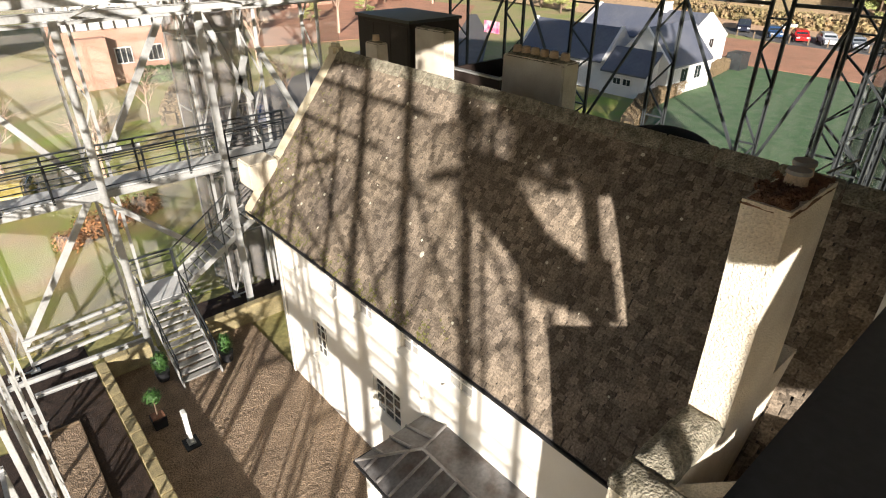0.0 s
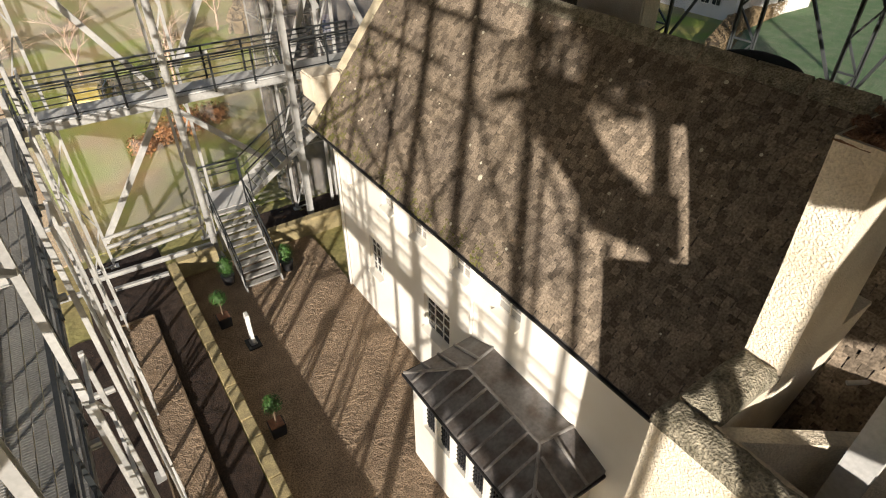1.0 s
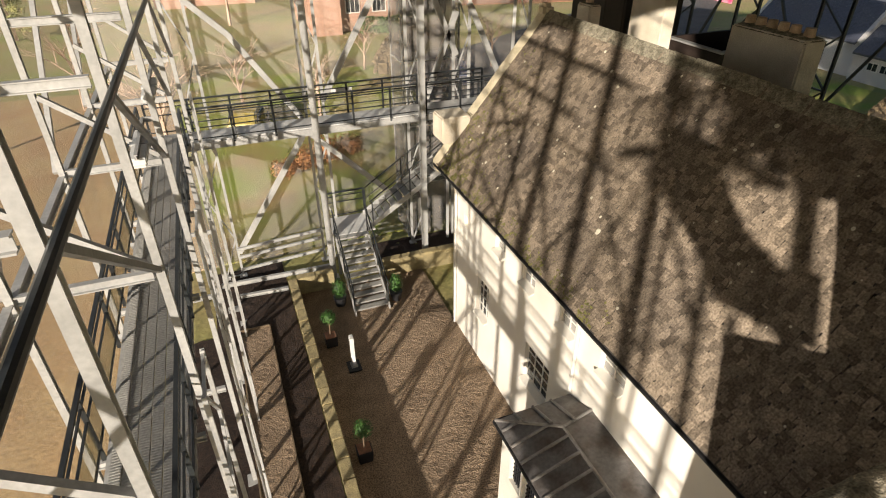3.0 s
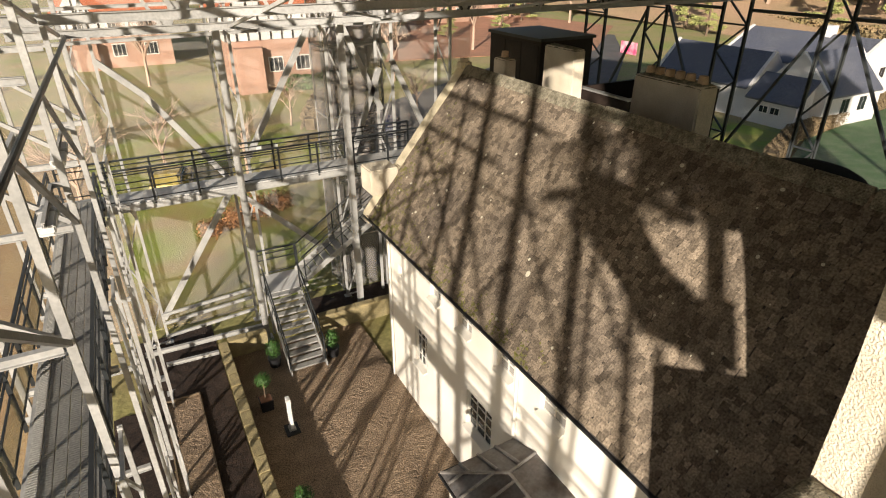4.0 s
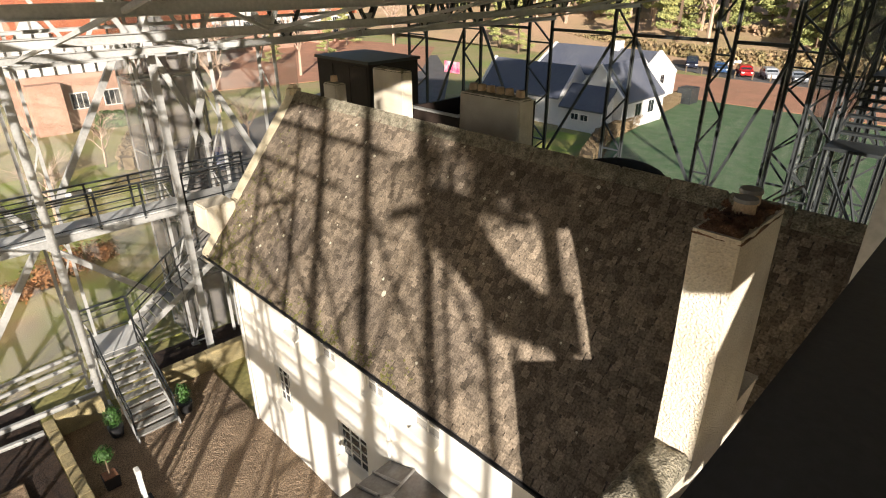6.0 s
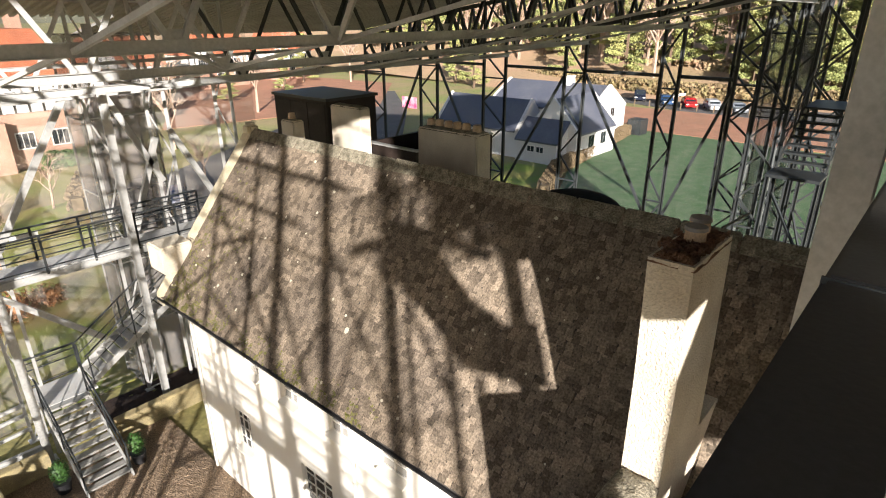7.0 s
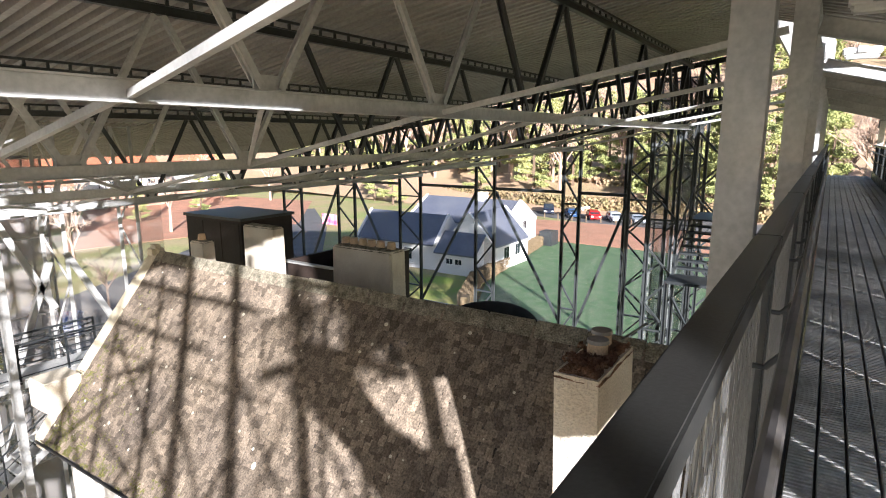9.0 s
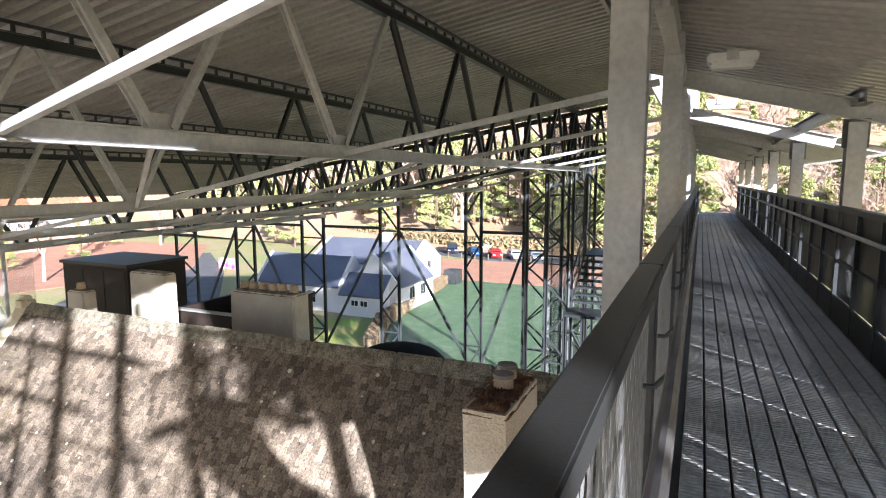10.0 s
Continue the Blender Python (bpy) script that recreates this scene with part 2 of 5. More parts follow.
rough_patch("gravel_court", 0.95, -3, 5.78, 18.0, 0.0, 0.035, 0.026, GRAVEL, "trodden brown gravel courtyard beside the white house", 8.0)
rough_patch("gravel_path", -1.2, -3, -0.22, 16.45, 0.0, 0.035, 0.024, GRAVEL, "narrow brown gravel path between timber edges", 8.0)
rough_patch("soil_bed", -0.2, -3, 0.72, 17.9, -0.02, 0.06, 0.04, SOIL, "dark bare soil bed beside the garden wall", 3)
rough_patch("soil_bed", -1.9, 16.5, 0.72, 20.4, -0.03, 0.08, 0.04, SOIL, "dark bare soil under the steel frame", 3)
rough_patch("soil_bed", 4.3, 18.3, 9, 20.4, -0.03, 0.08, 0.04, SOIL, "dark shaded soil behind the garden wall", 3)
rough_patch("soil_bed", -2.7, -3, -1.24, 16.5, -0.03, 0.08, 0.04, SOIL, "dark soil under the walkway", 3)
patch("winter_lawn", [(-1.6, 21), (6, 21), (18, 48), (-4, 48)], 0.01, LAWN, "mossy green lawn with brown tracks")
patch("winter_lawn", [(-70, -40), (-4.5, -40), (-4.5, 20.6), (-1.7, 21), (-4.1, 48), (-70, 48)], 0.012, mat("straw_field", (0.44, 0.31, 0.15), (0.36, 0.21, 0.10), 0.95, 0, 0.35, 7, 0.5, 0.04, 0.22), "pale straw-coloured ground")

# edging and garden walls
solo("timber_edging", B((-0.235, -3, -0.05, -0.2, 16.5, 0.07)), TIMBER, "weathered timber edging board of the gravel path", "edging", kind="structure")
solo("timber_edging", B((-1.24, -3, -0.05, -1.2, 16.5, 0.07)), TIMBER, "weathered timber edging board of the gravel path", "edging", kind="structure")
solo("timber_edging", B((-1.2, 16.45, -0.05, -0.235, 16.5, 0.08)), TIMBER, "weathered timber edging board closing the path", "edging", kind="structure")


def garden_wall(x0, y0, x1, y1, h, label):
    """Low wall of coping blocks on a rubble core."""
    w = thing("garden_wall", label, "wall", kind="structure")
    t = 0.11
    lx, ly = x1 - x0, y1 - y0
    n = max(2, int(math.hypot(lx, ly) / 0.62))
    core = B((min(x0, x1) - (t if not lx else 0), min(y0, y1) - (t if not ly else 0), -0.1, max(x0, x1) + (t if not lx else 0), max(y0, y1) + (t if not ly else 0), h - 0.09))
    part("core", core, STONE, w)
    L = math.hypot(lx, ly) / n
    me = bpy.data.meshes.new("coping_block")
    bm = B((-L / 2 + 0.006, -0.15, -0.09, L / 2 - 0.006, 0.15, 0), bevel=0.018)
    bm.to_mesh(me)
    bm.free()
    me.materials.append(STONE)
    rnd = random.Random(4)
    for i in range(n):
        k = (i + 0.5) / n
        piece("coping_block", me, w, pose(x0 + lx * k, y0 + ly * k, h + rnd.uniform(-0.008, 0.008), 0, rnd.uniform(-1, 1), math.degrees(math.atan2(ly, lx)) + rnd.uniform(-1, 1)))
    return w


garden_wall(0.86, -3, 0.86, 17.95, 0.72, "low lichened yellow stone garden wall beside the gravel")
garden_wall(1.02, 18.0, 2.35, 18.0, 0.72, "low lichened yellow stone garden wall beside the stair")
garden_wall(4.25, 18.0, 7.2, 18.0, 0.72, "low lichened yellow stone garden wall at the gravel's end")

# ---- the white house ----
EX, EZ, RX, RZ = 5.30, 5.75, 8.58, 9.75
Y0, Y1 = 2.2, 15.12
SL = math.hypot(RX - EX, RZ - EZ)
WX = 5.78
house = thing("white_house", "white roughcast house with a steep grey slate roof", "house")
WINS = [("tall_window", 12.0, 12.75, 1.75, 3.0), ("tall_window", 8.6, 9.75, 1.75, 2.9), ("vent_niche", 13.55, 13.85, 4.15, 4.5),
        ("small_window", 11.15, 11.75, 4.55, 5.3), ("small_window", 9.6, 10.25, 4.5, 5.3), ("small_window", 7.85, 8.5, 4.5, 5.3), ("small_window", 6.15, 6.95, 4.5, 5.3)]


def wall_boxes(u0, u1, z0, z1, holes):
    """Rectangles that fill a wall round its openings."""
    us = sorted({u0, u1, *[h[0] for h in holes], *[h[1] for h in holes]})
    out = []
    for a, b in zip(us, us[1:]):
        cuts = sorted((h[2], h[3]) for h in holes if h[0] <= a and h[1] >= b)
        z = z0
        for c, d in cuts:
            out.append((a, b, z, c))
            z = d
        out.append((a, b, z, z1))
    return out


front = bmesh.new()
for a, b, c, d in wall_boxes(Y0, 14.66, -0.2, 5.95, [w[1:] for w in WINS]):
    box(front, WX, a, c, WX + 0.42, b, d)
bmesh.ops.remove_doubles(front, verts=front.verts[:], dist=0.0005)
part("wall", front, HARL, house)
gable = [(WX + 0.42, -0.2), (11.4, -0.2), (11.4, 5.95), (RX, RZ - 0.25), (WX + 0.42, 5.9)]
part("gable_wall", P(gable, 14.24, 14.66), HARL, house)
part("back_wall", B((11.4, -1.5, -0.2, 11.8, 14.66, 5.9)), HARL, house)
part("floor_slab", B((6.2, 0, -0.1, 11.4, 14.2, 0.0)), UNDER, house)


def window_unit(y0, y1, z0, z1, parent, rows=3, cols=3, x=WX, glazing=None):
    w = part("window", B((x + 0.17, y0, z0, x + 0.23, y0 + 0.05, z1), (x + 0.17, y1 - 0.05, z0, x + 0.23, y1, z1), (x + 0.17, y0 + 0.05, z0, x + 0.23, y1 - 0.05, z0 + 0.05), (x + 0.17, y0 + 0.05, z1 - 0.05, x + 0.23, y1 - 0.05, z1), bevel=0.006), PAINT, parent, "white-painted window with small panes")
    part("pane", B((x + 0.2, y0 + 0.05, z0 + 0.05, x + 0.21, y1 - 0.05, z1 - 0.05)), glazing or GLASS, w, "reflecting window glass")
    bm = bmesh.new()
    for i in range(1, cols):
        y = y0 + (y1 - y0) * i / cols
        box(bm, x + 0.18, y - 0.02, z0 + 0.05, x + 0.225, y + 0.02, z1 - 0.05)
    for i in range(1, rows):
        z = z0 + (z1 - z0) * i / rows
        box(bm, x + 0.183, y0 + 0.05, z - 0.018, x + 0.222, y1 - 0.05, z + 0.018)
    part("glazing_bar", bm, PAINT, w)
    part("sill", P([(x - 0.03, z0 - 0.02), (x + 0.2, z0 + 0.03), (x + 0.2, z0 - 0.02), (x - 0.03, z0 - 0.07)], y0 + 0.004, y1 - 0.004), HARL, w)
    return w


for k, a, b, c, d in WINS:
    if k == "vent_niche":
        part("vent_niche", B((WX + 0.12, a, c, WX + 0.2, b, d)), HARLC, house)
    else:
        window_unit(a, b, c, d, house, 4 if k == "tall_window" else 3, 3 if k == "tall_window" else 2, WX - 0.1, GLASS if k == "tall_window" else PALEGLASS)


def slope(x, dz=0.0):
    return EZ + (x - EX) * (RZ - EZ) / (RX - EX) + dz


def on_roof(s, y, lift=0.0):
    """A frame on the front slope: s metres up from the eave; x axis along the eave, y up the slope."""
    ang = math.atan2(RZ - EZ, RX - EX)
    o = Vector((EX + s * math.cos(ang) - lift * math.sin(ang), y, EZ + s * math.sin(ang) + lift * math.cos(ang)))
    u, v = Vector((0, -1, 0)), Vector((math.cos(ang), 0, math.sin(ang)))
    return Matrix.Translation(o) @ Matrix((u, v, u.cross(v))).transposed().to_4x4()


roof = part("roof", P([(EX, EZ - 0.03), (RX, RZ - 0.03), (11.95, 5.6), (11.95, 5.45), (RX, RZ - 0.22), (EX + 0.12, EZ - 0.06)], -2.5, Y1), UNDER, house, "steep slate roof with brown lichen")
part("eave_gutter", B((EX - 0.05, Y0, EZ - 0.1, EX + 0.03, Y1 - 0.05, EZ - 0.035), bevel=0.012), BLACK, roof, "black eaves gutter")
part("soffit", P([(EX + 0.1, EZ - 0.06), (WX, EZ - 0.0), (WX, EZ - 0.16), (EX + 0.1, EZ - 0.12)], Y0, 14.9), PAINT, roof)
rnd = random.Random(11)
ROW, SW = 0.115, 0.142
variants = []
for k in range(5):
    bm = bmesh.new()
    w, t = SW * rnd.uniform(0.86, 1.0), rnd.uniform(0.012, 0.022)
    dl = rnd.uniform(-0.012, 0.012)
    v = [bm.verts.new(p) for p in ((-w / 2, dl, 0), (w / 2, dl + rnd.uniform(-0.012, 0.012), 0), (w / 2, 0.19, 0), (-w / 2, 0.19, 0), (-w / 2 + 0.004, dl + 0.004, t), (w / 2 - 0.004, dl + 0.004, t), (w / 2, 0.19, 0.003), (-w / 2, 0.19, 0.003))]
    for f in ((4, 5, 6, 7), (0, 1, 5, 4), (1, 2, 6, 5), (3, 0, 4, 7)):
        bm.faces.new([v[i] for i in f])
    me = bpy.data.meshes.new("slate")
    bm.to_mesh(me)
    bm.free()
    me.materials.append(SLATEP)
    variants.append(me)
rows = int(SL / ROW)
vs, fs, pieces = [], [], []
for r in range(rows):
    n = int((Y1 + 2.4) / SW)
    off = rnd.uniform(0, SW)
    for c in range(n):
        y = -2.4 + off + c * SW + rnd.uniform(-0.012, 0.012)
        if y > Y1 - 0.1:
            continue
        m = on_roof(r * ROW + rnd.uniform(-0.01, 0.01), y, 0.012 + rnd.uniform(0, 0.006)) @ pose(0, 0, 0, 2.6 + rnd.uniform(-0.8, 2.2), rnd.uniform(-2.2, 2.2), rnd.uniform(-2.5, 2.5))
        me = variants[rnd.randrange(5)]
        if 3.6 < y < 6.4 and 4 <= r < 24 and len(pieces) < 300:
            pieces.append((me, m))
        else:
            base = len(vs)
            vs += [m @ q.co for q in me.vertices]
            fs += [[base + i for i in p.vertices] for p in me.polygons]
me = bpy.data.meshes.new("slate_field")
me.from_pydata(vs, [], fs)
me.materials.append(SLATE)
ob = new("slate_field", me)
ob.parent = roof
tagged(ob, "weathered grey-brown roof slates", kind="stuff")
SLATE_PIECES = pieces

# ridge stones, skews, finial
for i in range(20):
    y0 = -2.5 + i * 0.89
    bm = P([(RX - 0.2, RZ - 0.18), (RX, RZ + 0.09), (RX + 0.2, RZ - 0.18), (RX, RZ - 0.05)], y0 + 0.008, min(y0 + 0.88, 15.0))
    bmesh.ops.bevel(bm, geom=bm.edges[:], offset=0.02, segments=2, affect="EDGES")
    bmesh.ops.transform(bm, matrix=pose(0, 0, rnd.uniform(-0.012, 0.012)), verts=bm.verts[:])
    part("ridge_stone", bm, COPE, roof)
SKEW = mat("pale_skew_stone", (0.62, 0.55, 0.40), (0.42, 0.37, 0.25), 0.9, 0, 3, 40, 0.5, 0.015, 0.2)
for k in range(6):
    a, b = EX - 0.02 + k * (RX - EX) / 6, EX - 0.02 + (k + 1) * (RX - EX) / 6
    bm = P([(a + 0.004, slope(a, -0.2)), (b - 0.004, slope(b, -0.2)), (b - 0.004, slope(b, 0.08)), (a + 0.004, slope(a, 0.08))], 14.72, 15.14)
    bmesh.ops.bevel(bm, geom=bm.edges[:], offset=0.02, segments=2, affect="EDGES")
    part("skew_stone", bm, SKEW, roof, "pale gable coping stone")
bm = B((RX - 0.17, 14.7, RZ - 0.15, RX + 0.17, 15.14, RZ + 0.22), bevel=0.1)
part("apex_stone", bm, SKEW, roof, "rounded pale apex stone of the gable")
part("skewputt", B((5.42, 14.68, 6.4, 6.3, 15.5, 7.15), bevel=0.04), HARLC, house, "cream wall block behind the gable")

# downpipes
for y, z0, z1 in ((7.66, 3.2, 5.7), (14.35, 0.05, 5.7)):
    p = part("downpipe", tubes(((WX - 0.06, y, z0), (WX - 0.06, y, z1 - 0.25)), ((WX - 0.06, y, z1 - 0.25), (EX + 0.12, y, z1)), r=0.04), PAINT, house, "white cast-iron downpipe")
    for z in (z0 + 0.4, z1 - 0.6):
        bm = bmesh.new()
        tube(bm, (WX - 0.06, y, z), (WX - 0.06, y, z + 0.06), 0.055)
        part("collar", bm, PAINT, p)

# ---- porch with its lead roof ----
porch = part("porch", B((4.08, 3.7, -0.2, 4.3, 7.58, 1.55), (4.08, 3.7, 2.62, 4.3, 7.58, 2.86), (4.3, 7.36, -0.2, WX, 7.58, 2.86), (4.3, 3.7, -0.2, WX, 3.92, 2.86)), HARL, house, "white porch with a hipped lead roof")
for i in range(7):
    y = 3.7 + i * 0.58
    part("mullion", B((4.08, y, 1.55, 4.26, y + 0.1 + (0.3 if i == 6 else 0), 2.62)), HARL, porch)
for i in range(6):
    y0 = 3.8 + i * 0.58
    w = part("window", B((4.16, y0, 1.55, 4.2, y0 + 0.04, 2.62), (4.16, y0 + 0.44, 1.55, 4.2, y0 + 0.48, 2.62)), PAINT, porch)
    part("pane", B((4.175, y0 + 0.04, 1.55, 4.185, y0 + 0.44, 2.62)), GLASS, w)
    bm = bmesh.new()
    for k in range(1, 5):
        box(bm, 4.155, y0 + 0.04 + 0.08 * k - 0.008, 1.55, 4.175, y0 + 0.04 + 0.08 * k + 0.008, 2.62)
    for k in range(1, 8):
        box(bm, 4.15, y0 + 0.04, 1.55 + k * 0.134, 4.17, y0 + 0.44, 1.565 + k * 0.134)
    part("leading", bm, BLACK, w)
PE, PR = 2.9, 3.3
bm = bmesh.new()
pts = dict(a=(3.94, 7.72, PE), b=(3.94, 3.5, PE), c=(5.0, 6.75, PR), d=(5.0, 4.5, PR), e=(5.78, 7.72, PE + 0.12), f=(5.78, 3.5, PE + 0.12), g=(5.78, 6.9, PR + 0.03), h=(5.78, 4.4, PR + 0.03))
V = {k: bm.verts.new(p) for k, p in pts.items()}
for f in ("bdca", "aceg"[:4], "bfhd", "dhgc"):
    if f == "aceg":
        f = "acge"
    bm.faces.new([V[k] for k in f])
r = bmesh.ops.extrude_face_region(bm, geom=bm.faces[:])
bmesh.ops.translate(bm, vec=(0, 0, -0.08), verts=[v for v in r["geom"] if isinstance(v, bmesh.types.BMVert)])
bmesh.ops.recalc_face_normals(bm, faces=bm.faces[:])
proof = part("porch_roof", bm, LEAD, porch, "hipped lead roof with raised rolls")


def roll(a, b):
    bm = bmesh.new()
    tube(bm, Vector(a) + Vector((0, 0, 0.015)), Vector(b) + Vector((0, 0, 0.015)), 0.034, 8)
    part("lead_roll", bm, LEADR, proof)


roll(pts["a"], pts["c"]), roll(pts["b"], pts["d"]), roll(pts["c"], pts["d"]), roll(pts["c"], pts["g"]), roll(pts["d"], pts["h"])
for i in range(9):
    y = 3.95 + i * 0.43
    k = min(1.0, (7.72 - y) / 0.97, (y - 3.5) / 1.0)
    roll((3.95, y, PE + 0.004), (3.95 + 1.05 * k, y, PE + 0.4 * k))
for x in (4.4, 4.85, 5.3):
    k = min(1.0, (x - 3.94) / 1.06)
    z = PE + 0.12 * (x - 3.94) / 1.84
    roll((x, 7.72, z), (x, 7.72 - 0.9 * k, z + 0.36 * k))
    roll((x, 3.5, z), (x, 3.5 + 0.9 * k, z + 0.36 * k))
part("porch_gutter", B((3.9, 3.46, PE - 0.09, 3.96, 7.76, PE - 0.01), (3.96, 7.7, PE - 0.07, WX, 7.76, PE + 0.01), (3.96, 3.46, PE - 0.07, WX, 3.52, PE + 0.01), bevel=0.01), BLACK, porch, "black gutter of the porch")

# ---- near block: parapets and chimney ----
block = thing("house_block", "cream roughcast house block with lichened parapet and chimney", "house")
BZ = 8.1
part("wall", B((3.57, -2.6, -0.2, 3.97, 1.93, BZ - 0.1)), HARLC, block, "cream roughcast wall with a rough top")
part("wall", B((3.97, 1.53, -0.2, 9.5, 1.93, BZ - 0.1)), HARLC, block)
part("wall", B((3.97, -2.6, -0.2, 11.0, -2.2, BZ - 0.1)), HARLC, block)


def coping(x0, y0, x1, y1, z, drop=0.22):
    """Rough mortar coping with a lumpy top."""
    nx, ny = max(2, int((x1 - x0) / 0.05)), max(2, int((y1 - y0) / 0.05))
    bm = bmesh.new()
    g = []
    for j in range(ny + 1):
        row = []
        for i in range(nx + 1):
            u, v = i / nx, j / ny
            e = min(1.0, 7 * min(u * (x1 - x0), (1 - u) * (x1 - x0), v * (y1 - y0), (1 - v) * (y1 - y0)))
            x, y = x0 + (x1 - x0) * u, y0 + (y1 - y0) * v
            row.append(bm.verts.new((x + 0.012 * noise.noise((y * 6, x, 0)), y + 0.012 * noise.noise((x * 6, y, 4)), z - 0.1 + 0.1 * math.sqrt(max(0, e)) + 0.03 * noise.noise((x * 5, y * 5, 1)) + 0.014 * noise.noise((x * 21, y * 21, 2)))))
        g.append(row)
    for j in range(ny):
        for i in range(nx):
            bm.faces.new((g[j][i], g[j][i + 1], g[j + 1][i + 1], g[j + 1][i])).smooth = True
    r = bmesh.ops.extrude_edge_only(bm, edges=[e for e in bm.edges if e.is_boundary])
    for v in r["geom"]:
        if isinstance(v, bmesh.types.BMVert):
            v.co.z = z - drop
    return bm


part("coping", coping(3.555, -2.6, 3.93, 1.945, BZ), COPE, block, "rough lichened parapet top")
part("coping", coping(3.9, 1.5, 5.08, 1.945, BZ), COPE, block, "rough lichened parapet top")
d = Vector((0.8, -0.6, 0))
bm = bmesh.new()
bar(bm, (4.1, 1.6, 7.0), (7.2, -0.73, 7.0), 0.18, 1.3)
part("inner_wall", bm, HARLC, block, "stained white wall inside the parapet")
part("flat_roof", B((3.97, -2.2, 6.2, 9.0, 1.53, 6.35)), LEAD, block, "dark flat roof behind the parapet")
part("roof", P([(7.3, 8.0), (RX, RZ - 0.05), (11, 7.0), (11, 6.3), (7.3, 6.3)], -2.55, 1.5), UNDER, block)

# Unseen wall piece, outlined to throw shade on the chimney's south face
part("south_shade_card", P([(6.6, -0.2), (8.5, -0.2), (8.5, 9.4), (6.2, 12.0), (2.2, 12.0), (1.3, 10.9), (1.3, 9.2), (6.6, 9.2)], -2.9, -2.61), HARLC, block, "unseen wall outline added to shade the chimney side")
chim = part("chimney", P([(5.06, BZ - 0.12), (5.06, 9.2), (4.97, 10.62), (6.08, 10.62), (6.2, 9.2), (6.25, BZ - 0.12)], 1.5, 1.93), HARLC, block, "tall cream roughcast chimney stained brown on top")
part("chimney_cap", coping(4.97, 1.49, 6.1, 1.94, 10.68, 0.11), MOSS, chim, "rusty moss on the chimney top")
for x, y in ((5.52, 1.70), (5.82, 1.76)):
    bm = bmesh.new()
    bmesh.ops.create_cone(bm, cap_ends=True, segments=20, radius1=0.105, radius2=0.095, depth=0.14, matrix=Matrix.Translation((x, y, 10.74)))
    pot = part("chimney_pot", bm, CLAY, chim, "short pale orange clay chimney pot")
    bm = bmesh.new()
    bmesh.ops.create_cone(bm, cap_ends=True, segments=20, radius1=0.112, radius2=0.105, depth=0.035, matrix=Matrix.Translation((x, y, 10.81)))
    part("pot_cap", bm, LEADR, pot, "grey mortar rim")
part("cable", tubes(((6.0, 1.6, 10.7), (6.1, 1.5, 10.78)), ((6.1, 1.5, 10.78), (6.35, 1.45, 10.8)), r=0.012), LEAD, chim)
part("drain_pipe", tubes(((6.4, 1.2, 7.3), (7.4, 0.4, 7.5)), r=0.03), STEEL, block)


# ---- chimneys behind the ridge ----
def stack(x0, y0, x1, y1, z0, z1, taper, label, pots=()):
    bm = bmesh.new()
    v = box(bm, x0, y0, z0, x1, y1, z1)
    for q in v:
        if q.co.z > (z0 + z1) / 2:
            q.co.y += taper if q.co.y < (y0 + y1) / 2 else -taper
    bmesh.ops.bevel(bm, geom=bm.edges[:], offset=0.04, segments=2, affect="EDGES")
    s = solo("chimney", bm, HARLC, label, "chimney")
    part("cap", coping(x0 + 0.02, y0 + taper + 0.02, x1 - 0.02, y1 - taper - 0.02, z1 + 0.05, 0.1), COPE, s)
    for y in pots:
        bm = bmesh.new()
        bmesh.ops.create_cone(bm, cap_ends=True, segments=16, radius1=0.12, radius2=0.1, depth=0.17, matrix=Matrix.Translation(((x0 + x1) / 2, y, z1 + 0.12)))
        part("chimney_pot", bm, CLAY, s, "short clay chimney pot")
    return s


stack(11.0, 8.62, 11.6, 10.85, 4, 10.0, 0.12, "wide cream chimney stack with six short clay pots", (8.95, 9.3, 9.6, 9.9, 10.2, 10.5))
stack(11.0, 12.95, 11.4, 14.45, 4, 10.25, 0.06, "tall cream roughcast chimney stack above the slate ridge")
stack(10.0, 14.8, 10.4, 15.7, 4, 9.8, 0.12, "small cream chimney with a rounded shoulder", (15.25,))

LICHEN = mat("pale_lichen", (0.62, 0.58, 0.46), (0.45, 0.42, 0.32), 0.95, 0, 20, 80, 0.3, 0.003, 0.2)
bm = bmesh.new()
rr = random.Random(5)
spots = [(1.46, 8.17, 0.07)] + [(rr.uniform(0.2, 5.0), rr.uniform(2.4, 14.8), rr.uniform(0.015, 0.04)) for _ in range(70)]
for sx, sy, sr in spots:
    bmesh.ops.create_circle(bm, cap_ends=True, segments=9, radius=sr, matrix=on_roof(sx, sy, 0.04) @ Matrix.Diagonal((rr.uniform(0.7, 1.3), 1, 1, 1)))
tagged(part("lichen", bm, LICHEN, roof, "pale lichen spots on the slates"), kind="stuff")

